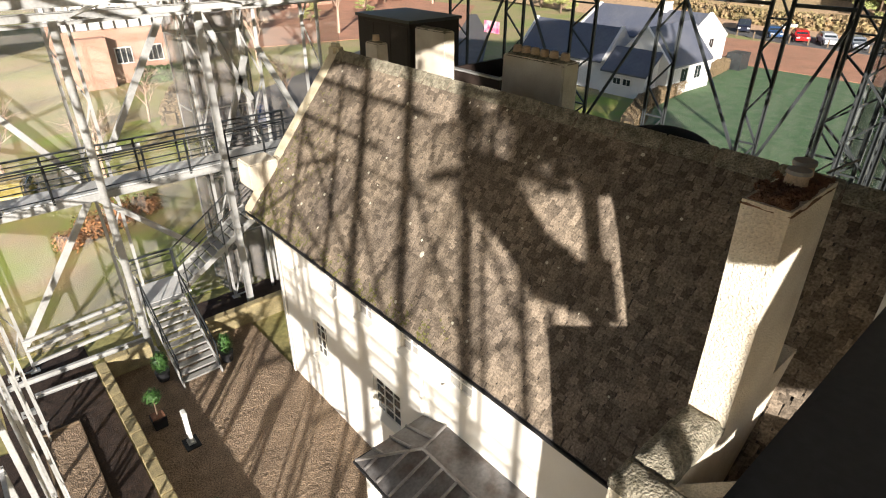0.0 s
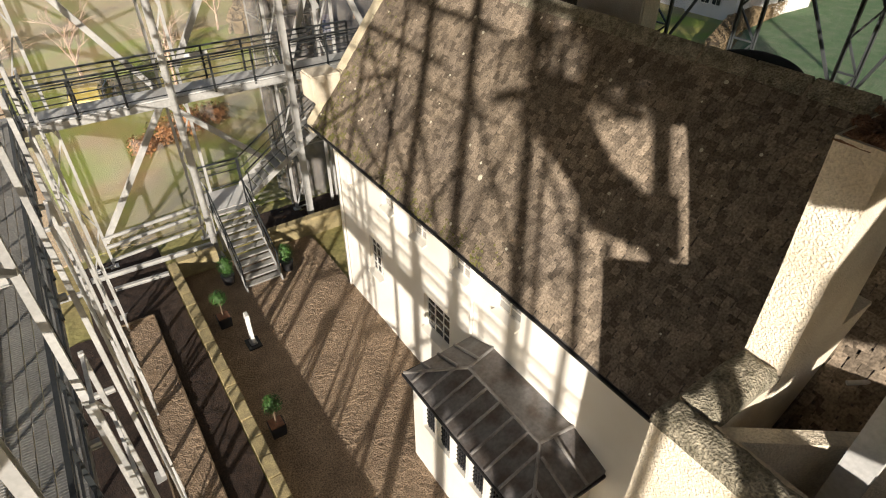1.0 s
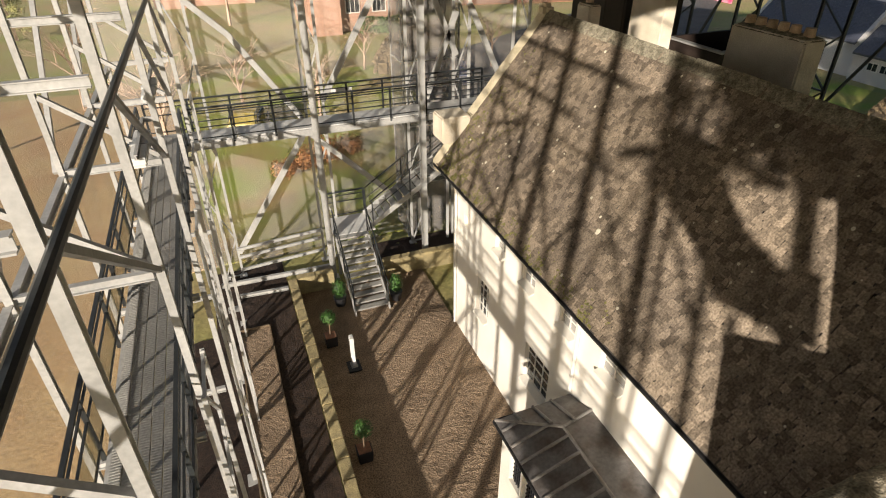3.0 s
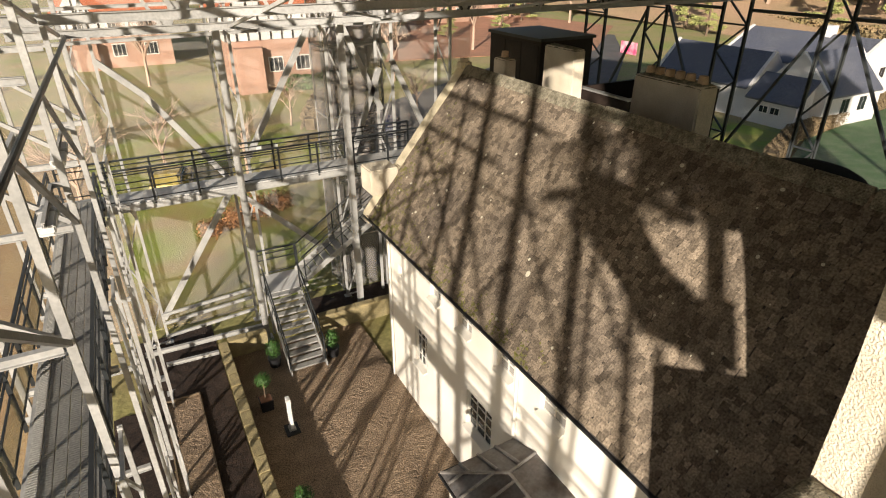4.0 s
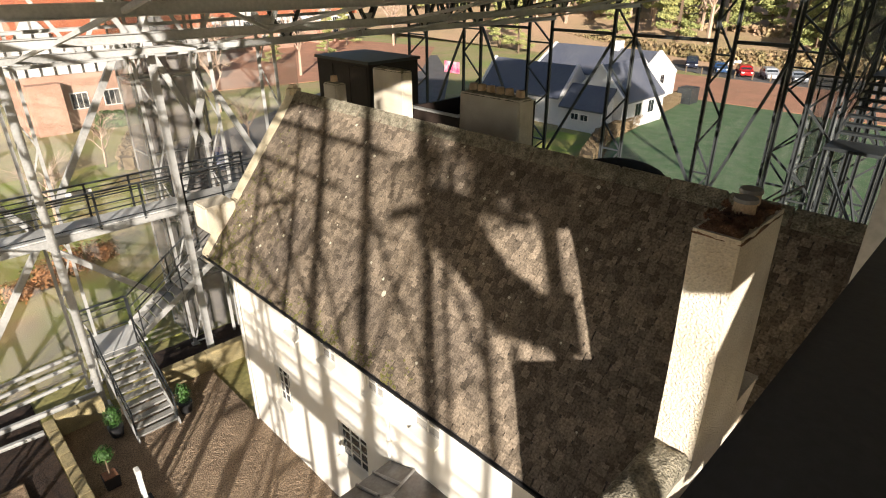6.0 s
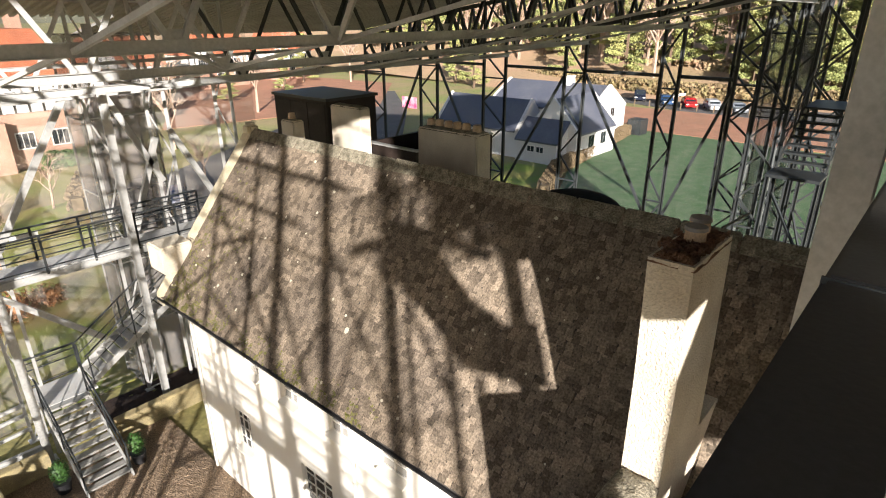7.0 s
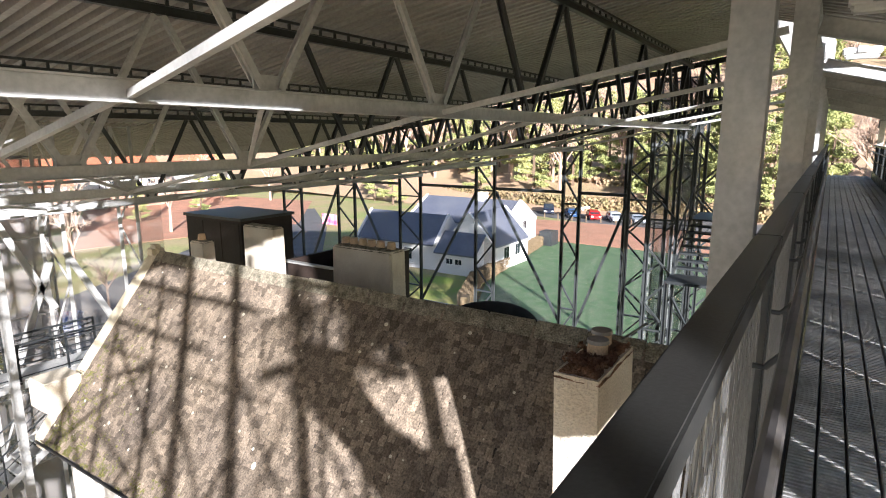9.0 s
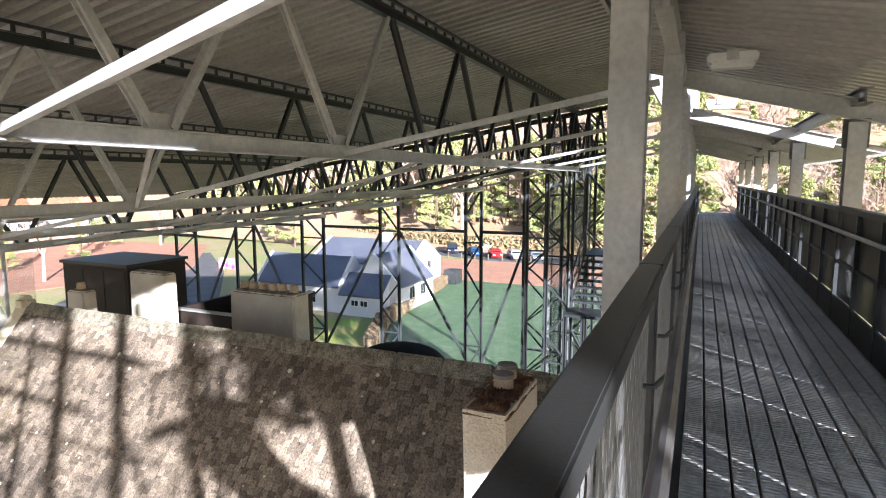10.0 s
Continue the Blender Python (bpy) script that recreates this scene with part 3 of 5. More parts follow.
# ---- steel frame of the shelter ----
def mast(x, y, z0, z1, along, width, pitch, material, label, post=0.1, brace=0.06):
    """A lattice mast: two posts, a zigzag of braces and rungs between them."""
    t = thing("lattice_mast", label, "mast", "steel masts of the shelter", at=(x, y, z0))
    d = Vector((1, 0, 0)) if along == "x" else Vector((0, 1, 0))
    h = z1 - z0
    for s in (-1, 1):
        bm = bmesh.new()
        channel(bm, d * (s * width / 2), d * (s * width / 2) + Vector((0, 0, h)), post, post, 0.014, up=(0, 1, 0))
        part("post", bm, material, t)
    n = max(1, round(h / pitch))
    for i in range(n):
        a, b = h * i / n, h * (i + 1) / n
        s = 1 if i % 2 else -1
        part("brace", bars((d * (s * width / 2) + Vector((0, 0, a)), d * (-s * width / 2) + Vector((0, 0, b))), w=brace), material, t)
    for i in range(0, n + 1, 4):
        z = min(max(h * i / n, 0.05), h - 0.05)
        part("rung", bars((d * (-width / 2) + Vector((0, 0, z)), d * (width / 2) + Vector((0, 0, z))), w=brace), material, t)
    for s in (-1, 1):
        c = d * (s * width / 2)
        part("base_plate", B((c.x - 0.14, c.y - 0.14, 0, c.x + 0.14, c.y + 0.14, 0.03)), material, t)
    return t


def beam(name, a, b, w, h, material, label, category="beam", kind="", round_=False):
    bm = bmesh.new()
    if round_:
        tube(bm, a, b, w / 2, 12)
    else:
        channel(bm, a, b, w, h)
    return solo(name, bm, material, label, category, kind=kind)


LM = "galvanised steel lattice mast in low sunlight"
LMD = "galvanised steel lattice mast of the mesh wall"
EY = [(5.4, 6.95), (9.13, 9.9), (13.45, 14.49), (17.91, 19.3), (22.6, 23.9), (27.0, 28.6)]
EASTZ = lambda y: 16.3 - 0.155 * y
# East masts, braces and edge truss take the steel coloured darker for shade
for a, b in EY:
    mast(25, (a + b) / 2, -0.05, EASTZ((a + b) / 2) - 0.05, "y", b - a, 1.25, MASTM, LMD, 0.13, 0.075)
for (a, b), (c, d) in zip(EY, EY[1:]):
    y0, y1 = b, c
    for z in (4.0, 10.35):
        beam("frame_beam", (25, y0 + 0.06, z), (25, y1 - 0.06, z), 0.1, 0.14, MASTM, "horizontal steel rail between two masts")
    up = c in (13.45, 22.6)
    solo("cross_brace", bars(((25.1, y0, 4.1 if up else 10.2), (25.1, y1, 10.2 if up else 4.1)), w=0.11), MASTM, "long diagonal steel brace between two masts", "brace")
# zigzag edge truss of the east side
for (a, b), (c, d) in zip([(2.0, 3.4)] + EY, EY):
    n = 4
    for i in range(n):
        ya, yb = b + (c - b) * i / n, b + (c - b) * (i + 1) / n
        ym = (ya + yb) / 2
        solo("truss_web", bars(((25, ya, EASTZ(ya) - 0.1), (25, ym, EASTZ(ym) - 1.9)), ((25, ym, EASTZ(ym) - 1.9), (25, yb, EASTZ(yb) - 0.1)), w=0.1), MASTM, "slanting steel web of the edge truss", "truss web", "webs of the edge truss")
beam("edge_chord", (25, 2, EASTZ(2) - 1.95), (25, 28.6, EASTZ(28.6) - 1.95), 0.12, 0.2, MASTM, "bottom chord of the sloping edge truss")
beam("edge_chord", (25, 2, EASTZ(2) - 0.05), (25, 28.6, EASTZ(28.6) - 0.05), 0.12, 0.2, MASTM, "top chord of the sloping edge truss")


def mesh_tower(x0, y0, x1, y1, h, mesh_mat, steel, label):
    """A box of hanging chain mesh: four curtains between corner posts, hoops round them."""
    t = thing("mesh_tower", label, "mesh", at=(x0, y0, -0.05))
    w, d = x1 - x0, y1 - y0
    for b in ((0.03, 0, 0, w - 0.03, 0.02, h), (0.03, d - 0.02, 0, w - 0.03, d, h), (0, 0.03, 0, 0.02, d - 0.03, h), (w - 0.02, 0.03, 0, w, d - 0.03, h)):
        part("mesh_curtain", B(b), mesh_mat, t)
    for x, y in ((0, 0), (w, 0), (0, d), (w, d)):
        part("corner_post", B((x - 0.03, y - 0.03, 0, x + 0.03, y + 0.03, h)), steel, t)
    for k in range(1, 6):
        z = h * k / 5 - 0.05
        part("hoop", bars(((0, -0.03, z), (w, -0.03, z)), ((0, d + 0.03, z), (w, d + 0.03, z)), ((-0.03, 0, z), (-0.03, d, z)), ((w + 0.03, 0, z), (w + 0.03, d, z)), w=0.04), steel, t)
    return t


# corner tower
CLADTOWER = see_through("chain_mesh_grey", (0.42, 0.43, 0.45), 0.27, spread=0.1)
# Tower masts use the same shade-coloured steel
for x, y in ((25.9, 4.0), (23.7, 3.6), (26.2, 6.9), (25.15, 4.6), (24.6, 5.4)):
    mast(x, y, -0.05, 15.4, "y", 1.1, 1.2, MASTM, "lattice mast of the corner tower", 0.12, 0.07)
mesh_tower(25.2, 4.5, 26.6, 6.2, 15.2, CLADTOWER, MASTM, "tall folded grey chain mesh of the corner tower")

# far wall and its masts
NY = 20.0
for x, y in ((2.45, 18.58), (6.2, 18.7)):
    t = thing("steel_column", "pale galvanised steel column standing in the soil", "column", "columns of the far wall", at=(x, y, -0.05))
    bm = bmesh.new()
    channel(bm, (0, 0, 0), (0, 0, 12.6), 0.2, 0.2, 0.016, up=(0, 1, 0))
    part("shaft", bm, STEEL, t)
    part("base_plate", B((-0.2, -0.2, 0, 0.2, 0.2, 0.035)), STEEL, t)
for x in (-1.1, 2.7, 6.4, 8.2, 10.6):
    mast(x, NY, -0.05, 13.2, "x", 0.62, 1.6, STEEL, LM, 0.085, 0.045)
for a, b in (((-0.75, NY, 1.0), (2.3, NY, 5.4)), ((2.3, NY, 5.4), (5.1, NY, 2.6)), ((0.3, NY, 8.8), (2.4, NY, 5.6)), ((3.0, NY, 6.4), (5.8, NY, 10.9)), ((-0.8, NY, 9.9), (0.3, NY, 8.8)), ((6.8, NY, 6.0), (8.0, NY, 9.0)), ((8.5, NY, 9.2), (10.3, NY, 5.5)), ((6.7, NY, 10.5), (8.0, NY, 7.5))):
    solo("cross_brace", bars((a, b), w=0.17), STEEL, "pale diagonal steel brace of the far wall", "brace")
for z in (0.35, 0.9, 1.25):
    beam("frame_beam", (-0.8, NY - 0.2, z), (2.4, NY - 0.1, z + 0.15), 0.08, 0.1, STEEL, "low horizontal steel rail near the ground")
beam("frame_beam", (-1.0, 18.4, 0.12), (0.7, 18.3, 0.12), 0.12, 0.12, STEEL, "steel base beam lying on the soil")
beam("frame_beam", (-1.6, 19.3, 0.12), (2.5, 19.2, 0.12), 0.12, 0.16, STEEL, "steel base beam lying on the soil")
solo("mesh_wall_north", B((-3.4, NY + 0.35, 0.3, 12.0, NY + 0.38, 13.4)), CLADDING, "fine chain-mesh curtain of the far side", "mesh", kind="structure")
mesh_tower(6.1, NY + 0.5, 8.3, NY + 1.9, 12.3, CLADDENSE, STEEL, "tall folded grey chain mesh at the corner")
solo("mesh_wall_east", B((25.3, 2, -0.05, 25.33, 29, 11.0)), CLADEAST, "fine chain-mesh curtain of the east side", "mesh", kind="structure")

# west wall with its masts either side of the lower walkway
for y in (3.48, 6.8, 10.5, 14.2, 17.9):
    for x, wd in ((-1.3, 0.1), (-2.9, 0.09)):
        t = thing("steel_column", "pale galvanised steel column beside the lower walkway", "column", "columns of the west wall", at=(x, y, -0.05))
        bm = bmesh.new()
        channel(bm, (0, 0, 0), (0, 0, 13.3), wd, wd, 0.014, up=(0, 1, 0))
        part("shaft", bm, STEEL, t)
        part("base_plate", B((-0.18, -0.18, 0, 0.18, 0.18, 0.03)), STEEL, t)
    for z in (3.2, 5.75, 8.67, 11.03):
        beam("frame_beam", (-2.84, y, z), (-1.39, y, z), 0.09, 0.12, STEEL, "short steel cross beam between two columns")
    solo("cross_brace", bars(((-2.84, y, 9.95), (-1.39, y, 8.78)), w=0.08), STEEL, "slanting brace between two columns", "brace")
WB = [-0.3, 3.48, 6.8, 10.5, 14.2, 17.9]
for y0, y1 in zip(WB, WB[1:]):
    for z in (8.6, 12.4):
        beam("frame_beam", (-2.9, y0 + 0.09, z), (-2.9, y1 - 0.09, z), 0.1, 0.14, STEEL, "long steel rail above the lower walkway")
    beam("frame_beam", (-1.3, y0 + 0.09, 12.9), (-1.3, y1 - 0.09, 12.9), 0.1, 0.14, STEEL, "long steel rail above the lower walkway")
    solo("cross_brace", bars(((-2.98, y0, 8.7), (-2.98, y1, 12.3)), w=0.08), STEEL, "long diagonal brace of the west wall", "brace")
    solo("cross_brace", bars(((-2.98, y0, 5.2), (-2.98, y1, 0.6)), w=0.1), STEEL, "long diagonal brace of the west wall", "brace")
    if y0 > 3:
        solo("cross_brace", bars(((-1.3, y0 + 0.08, 10.95), (-1.3, y1 - 0.1, 8.78)), w=0.07), MIDST, "slim diagonal brace between two columns", "brace")
for y in (0.6, -1.2, -3.2):
    t = thing("steel_column", "broad galvanised steel column of the west wall", "column", "columns of the west wall", at=(-2.9, y, -0.05))
    bm = bmesh.new()
    channel(bm, (0, 0, 0), (0, 0, 15.2), 0.2, 0.2, 0.016, up=(0, 1, 0))
    part("shaft", bm, STEEL, t)
    part("base_plate", B((-0.2, -0.2, 0, 0.2, 0.2, 0.03)), STEEL, t)
t = thing("steel_column", "slim galvanised steel column of the west wall", "column", "columns of the west wall", at=(-2.9, -4.65, -0.05))
bm = bmesh.new()
channel(bm, (0, 0, 0), (0, 0, 15.2), 0.12, 0.12, 0.014, up=(0, 1, 0))
part("shaft", bm, STEEL, t)
part("base_plate", B((-0.16, -0.16, 0, 0.16, 0.16, 0.03)), STEEL, t)
for a, b in (((-2.9, -3.1, 12.6), (-2.9, -4.6, 10.4)), ((-2.9, -3.1, 9.4), (-2.9, -4.6, 10.2)), ((-2.9, 0.5, 8.2), (-2.9, -1.1, 10.6)), ((-2.9, -1.1, 8.4), (-2.9, 0.5, 11.0)), ((-2.9, -1.3, 9.0), (-2.9, -3.1, 12.4)), ((-2.9, -1.3, 12.2), (-2.9, -3.1, 9.6)), ((-2.9, 3.4, 8.2), (-2.9, 0.7, 11.2)), ((-2.9, 3.4, 11.6), (-2.9, 0.7, 13.8))):
    solo("cross_brace", bars((a, b), w=0.07), STEEL, "slanting brace between columns of the west wall", "brace")
solo("dark_tie_rod", tubes(((-1.17, 17.8, 10.85), (-1.17, -0.4, 11.08)), r=0.042), DARK, "dark painted tie tube across the west columns", "tie rod")
for y in (5.6, 9.4, 12.8, 16.6):
    mast(-1.0, y, -0.05, 8.0, "y", 0.8, 0.95, STEEL, "slender galvanised lattice mast beside the gravel path", 0.055, 0.04)
solo("mesh_wall_west", B((-3.45, -4, 0.3, -3.42, NY + 0.3, 13.8)), CLADDING, "fine chain-mesh curtain of the west side", "mesh", kind="structure")

# roof: corrugated deck on ties and trusses
def deck_quad(a, b, c, d, pitch=0.32, depth=0.2):
    """A corrugated sheet between four corners; ribs run from the edge a-b to the edge d-c."""
    a, b, c, d = (Vector(p) for p in (a, b, c, d))
    n = int(max((b - a).length, (c - d).length) / pitch)
    vs, fs = [], []
    for i in range(n):
        for k, h in ((0.0, 0), (0.42, 0), (0.5, 1), (0.92, 1)):
            u = (i + k) / n
            lo, hi = a.lerp(b, u), d.lerp(c, u)
            for p in (lo, hi):
                vs.append((p.x, p.y, p.z + h * depth))
    for i in range(len(vs) // 2 - 1):
        fs.append((2 * i, 2 * i + 2, 2 * i + 3, 2 * i + 1))
    return vs, fs


def deck_z(y):
    """Underside of the single-slope roof deck."""
    return 16.45 - 0.155 * y


vs, fs = [], []
for y0, y1, x0, x1 in ((0.95, 9.0, -2.7, 25.6), (9.0, 17.6, -2.7, 25.6), (17.6, 24.0, -2.7, 25.6), (24.0, 29.5, 9.0, 25.6)):
    v, f = deck_quad((x0, y0, deck_z(y0)), (x1, y0, deck_z(y0)), (x1, y1 + 0.03, deck_z(y1 + 0.03)), (x0, y1 + 0.03, deck_z(y1 + 0.03)), 0.29, 0.16)
    fs += [[i + len(vs) for i in p] for p in f]
    vs += v
# First sheet's slanted west edge shapes the sun; second is added for shade
for q in (((10.6, 0.9, 14.55), (1.0, 0.9, 14.55), (-2.7, -4.5, 13.1), (10.6, -4.5, 13.1)), ((26.2, 0.6, 14.1), (13.0, 0.6, 14.1), (13.0, -3.2, 13.2), (26.2, -3.2, 13.2))):
    v, f = deck_quad(*q, 0.26, 0.11)
    fs += [[i + len(vs) for i in p] for p in f]
    vs += v
me = bpy.data.meshes.new("ceiling")
me.from_pydata(vs, [], fs)
me.materials.append(CORR)
tagged(new("ceiling", me), "grey corrugated metal roof deck seen from below", "roof", kind="structure")
# Unseen sheet in the roof step, added to keep sun off the trusses
solo("sun_sheet_south", B((-2.8, 0.9, 14.5, 25.6, 0.94, 16.42)), CORR, "unseen grey sheet added to keep sun off the trusses", "wall", kind="structure")

# A second unseen sheet blocks the sun at the west edge
solo("sun_sheet_west", P([(0.94, 14.1), (5.0, 13.9), (5.0, 15.6), (0.94, 16.28)], -2.8, -2.76, "x"), CORR, "unseen grey sheet added to block sun at the west edge", "wall", kind="structure")


def truss(y, zb, zt, x0, x1, label):
    """A Warren truss along x: bottom chord, webs, top chord and the ladder rail that carries the deck."""
    t = thing("roof_truss", label, "truss", "trusses under the roof deck", at=(0, y, 0))
    bm = bmesh.new()
    channel(bm, (x0, 0, zb), (x1, 0, zb), 0.15, 0.19, 0.016)
    part("bottom_chord", bm, STEEL, t)
    # Top chord and ladder: shade under the deck is in the darker steel colour
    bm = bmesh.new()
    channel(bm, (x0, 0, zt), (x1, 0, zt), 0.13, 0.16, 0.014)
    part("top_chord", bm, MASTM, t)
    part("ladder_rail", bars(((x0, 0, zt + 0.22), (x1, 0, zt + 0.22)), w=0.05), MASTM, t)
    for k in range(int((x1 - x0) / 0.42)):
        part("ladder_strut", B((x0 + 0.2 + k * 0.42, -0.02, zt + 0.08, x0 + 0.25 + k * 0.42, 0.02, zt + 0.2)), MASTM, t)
    node = 1.12
    while node < x1 + 1:
        if node < x1:
            part("gusset", B((node - 0.2, -0.012, zb + 0.085, node + 0.2, 0.012, zb + 0.24)), STEEL, t)
        for sg in (-1, 1):
            a, b = (node + sg * 0.11, 0, zb + 0.1), (node + sg * 1.42, 0, zt - 0.08)
            if max(a[0], b[0]) < x1 and min(a[0], b[0]) > x0:
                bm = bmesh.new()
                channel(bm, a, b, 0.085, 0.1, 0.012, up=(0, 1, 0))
                # Webs further along have their shade coloured in by the darker steel
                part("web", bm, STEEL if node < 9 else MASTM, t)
        node += 3.0
    return t


LT = "long galvanised roof truss with slanting webs"
TRUSSES = ((4.7, 13.17, 15.45), (9.0, 12.32, 14.78), (13.3, 11.6, 14.1), (17.6, 10.9, 13.45))
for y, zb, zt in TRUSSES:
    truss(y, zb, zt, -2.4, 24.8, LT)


def roof_tie(a, b, w=0.075):
    bm = bmesh.new()
    bar(bm, a, b, w, w * 1.1)
    return solo("roof_tie", bm, STEEL, "pale steel tie running between roof trusses", "tie", "ties under the roof")


roof_tie((2.68, 4.64, 13.14), (1.33, -0.05, 13.52), 0.055)
for x in (7.15, 11.0, 14.8, 18.6, 22.3):
    line = [(0.38, 13.86)] + [(y, zb - 0.02) for y, zb, zt in TRUSSES]
    for (ya, za), (yb, zb) in zip(line, line[1:]):
        roof_tie((x, ya + 0.06, za), (x, yb - 0.08, zb), 0.065)
for x in (-1.3, 2.7):
    line = [(y, zb - 0.02) for y, zb, zt in TRUSSES]
    for (ya, za), (yb, zb) in zip(line, line[1:]):
        roof_tie((x, ya + 0.08, za), (x, yb - 0.08, zb), 0.065)
for (ya, za, ta), (yb, zb, tb) in zip(TRUSSES, TRUSSES[1:]):
    for x in (4.1, 10.1, 16.1):
        roof_tie((x, ya + 0.08, za), (x + 3.0, yb - 0.08, zb), 0.05)
for x, z in ((-2.6, 10.4), (-2.6, 11.3)):
    beam("level_rail", (x, 19.91, z), (14.0, 19.91, z + 0.2), 0.08, 0.1, STEEL, "long pale level steel rail near the far wall")
# unseen edge truss over the south-west corner, added to shade the slate ridge
for y in (-4.65, -6.2):
    for z in (13.15, 14.5):
        beam("frame_beam", (-3.2, y + 0.1, z), (-2.95, y + 0.1, z), 0.06, 0.08, STEEL, "short link between the unseen truss planes")
for x in (-2.9, -3.25):
    for z in (13.15, 14.5):
        beam("edge_chord", (x, -6.3, z), (x, -3.3, z), 0.1, 0.12, STEEL, "level chord of the unseen shade-casting truss")
    for k in range(5):
        y = -6.3 + k * 0.6 + (0.18 if x < -3 else 0)
        solo("truss_web", bars(((x, y, 13.2), (x, y + 0.3, 14.45)), ((x, y + 0.3, 14.45), (x, y + 0.6, 13.2)), w=0.07), STEEL, "slanting steel web of the edge truss", "truss web", "webs of the edge truss")

# ---- upper walkway ----
LGRATE = mat("pale_grating", (0.42, 0.415, 0.39), (0.33, 0.325, 0.31), 0.5, 0.2, 1.5, 25, 0.1, 0.002, 0.2, obrand=0.12)
DZ = 11.4
walkway = thing("walkway", "long high walkway of grey ribbed metal planks", "walkway", kind="structure")
PLW = 0.114
plank = bpy.data.meshes.new("plank")
bm = bmesh.new()
box(bm, 0.004, 0.006, -0.05, 2.396, PLW - 0.006, -0.006)
for i in range(80):
    box(bm, 0.01 + i * 0.03, 0.01, -0.006, 0.024 + i * 0.03, PLW - 0.01, 0.0)
bm.to_mesh(plank)
bm.free()
plank.materials.append(DECKM)
for i in range(10):
    for k in range(11):
        piece("plank", plank, walkway, pose(2.1 + i * 2.4, -1.262 + k * PLW, DZ))
# Black sheet added to stop light and darken the gaps between planks
part("gap_blackout", B((2.1, -1.26, DZ - 0.075, 26.1, -0.01, DZ - 0.055)), BLACK, walkway)
for y in (-1.3, 0.03):
    bm = bmesh.new()
    channel(bm, (2.1, y, DZ - 0.17), (26.1, y, DZ - 0.17), 0.07, 0.2)
    part("edge_beam", bm, DARK if y > 0 else STEEL, walkway)
# Unseen stretch of floor, made mostly open so sun reaches the slates
part("sun_pass_floor", B((-1.2, -1.26, DZ - 0.012, 2.1, -0.01, DZ)), see_through("open_floor_mesh", (0.3, 0.3, 0.3), 0.22, 0.5, 0.2, 3, 0.04), walkway, "unseen mesh floor left open to pass sunlight")
for y in (-1.3, 0.03):
    part("edge_bar", B((-1.2, y - 0.02, DZ - 0.05, 2.1, y + 0.02, DZ)), STEEL, walkway)
for i in range(9):
    bm = bmesh.new()
    channel(bm, (2.2 + i * 2.8, -1.26, DZ - 0.16), (2.2 + i * 2.8, -0.02, DZ - 0.16), 0.07, 0.12)
    part("cross_beam", bm, STEEL, walkway)
RN = 1.39


def rail_panel(x0):
    """One bay of the balustrade: flat top rail, posts, slotted panel, kick plate."""
    t = thing("balustrade_panel", "dark grey steel rail over a slotted metal panel", "balustrade", "balustrade along the walkway", at=(x0, 0, DZ))
    n = RN
    top = part("top_rail", B((0.002, 0.045, 1.105, n - 0.002, 0.107, 1.15), bevel=0.004), RAILTOP, t, "flat painted top rail")
    part("end_cap", B((n - 0.004, 0.0442, 1.12, n - 0.001, 0.1078, 1.1508)), MASTM, top, "bare worn metal joint")
    for x in (0.03, n - 0.03):
        part("post", B((x - 0.02, 0.055, -0.25, x + 0.02, 0.1, 1.105), bevel=0.003), DARK, t)
    bm = bmesh.new()
    for i in range(int((n - 0.12) / 0.036)):
        x = 0.06 + i * 0.036
        z, s = 0.16, (1 if i % 2 else -1)
        while z < 1.06:
            bar(bm, (x + s * 0.009, 0.07, z), (x - s * 0.009, 0.07, z + 0.06), 0.003, 0.007)
            s = -s
            z += 0.06
    part("slotted_panel", bm, MIDST, t, "pale grey expanded metal infill")
    part("kick_plate", B((0.05, 0.062, -0.02, n - 0.05, 0.07, 0.15)), DARK, t)
    part("panel_frame", B((0.05, 0.06, 1.07, n - 0.05, 0.08, 1.105), (0.05, 0.071, 0.15, n - 0.05, 0.085, 0.17)), DARK, t)
    h = part("handrail", tubes(((0, -0.005, 0.95), (n, -0.005, 0.95)), r=0.017), LEAD, t, "bare metal handrail tube")
    for x in (0.25, n - 0.25):
        part("bracket", tubes(((x, -0.005, 0.935), (x, 0.04, 0.88)), ((x, 0.04, 0.88), (x, 0.065, 0.88)), r=0.007), DARK, h)
    return t


first = rail_panel(0.42 - RN)
for i in range(1, 19):
    if i != 0:
        copy_thing(first, pose(0.42 + (i - 1) * RN, 0, DZ))


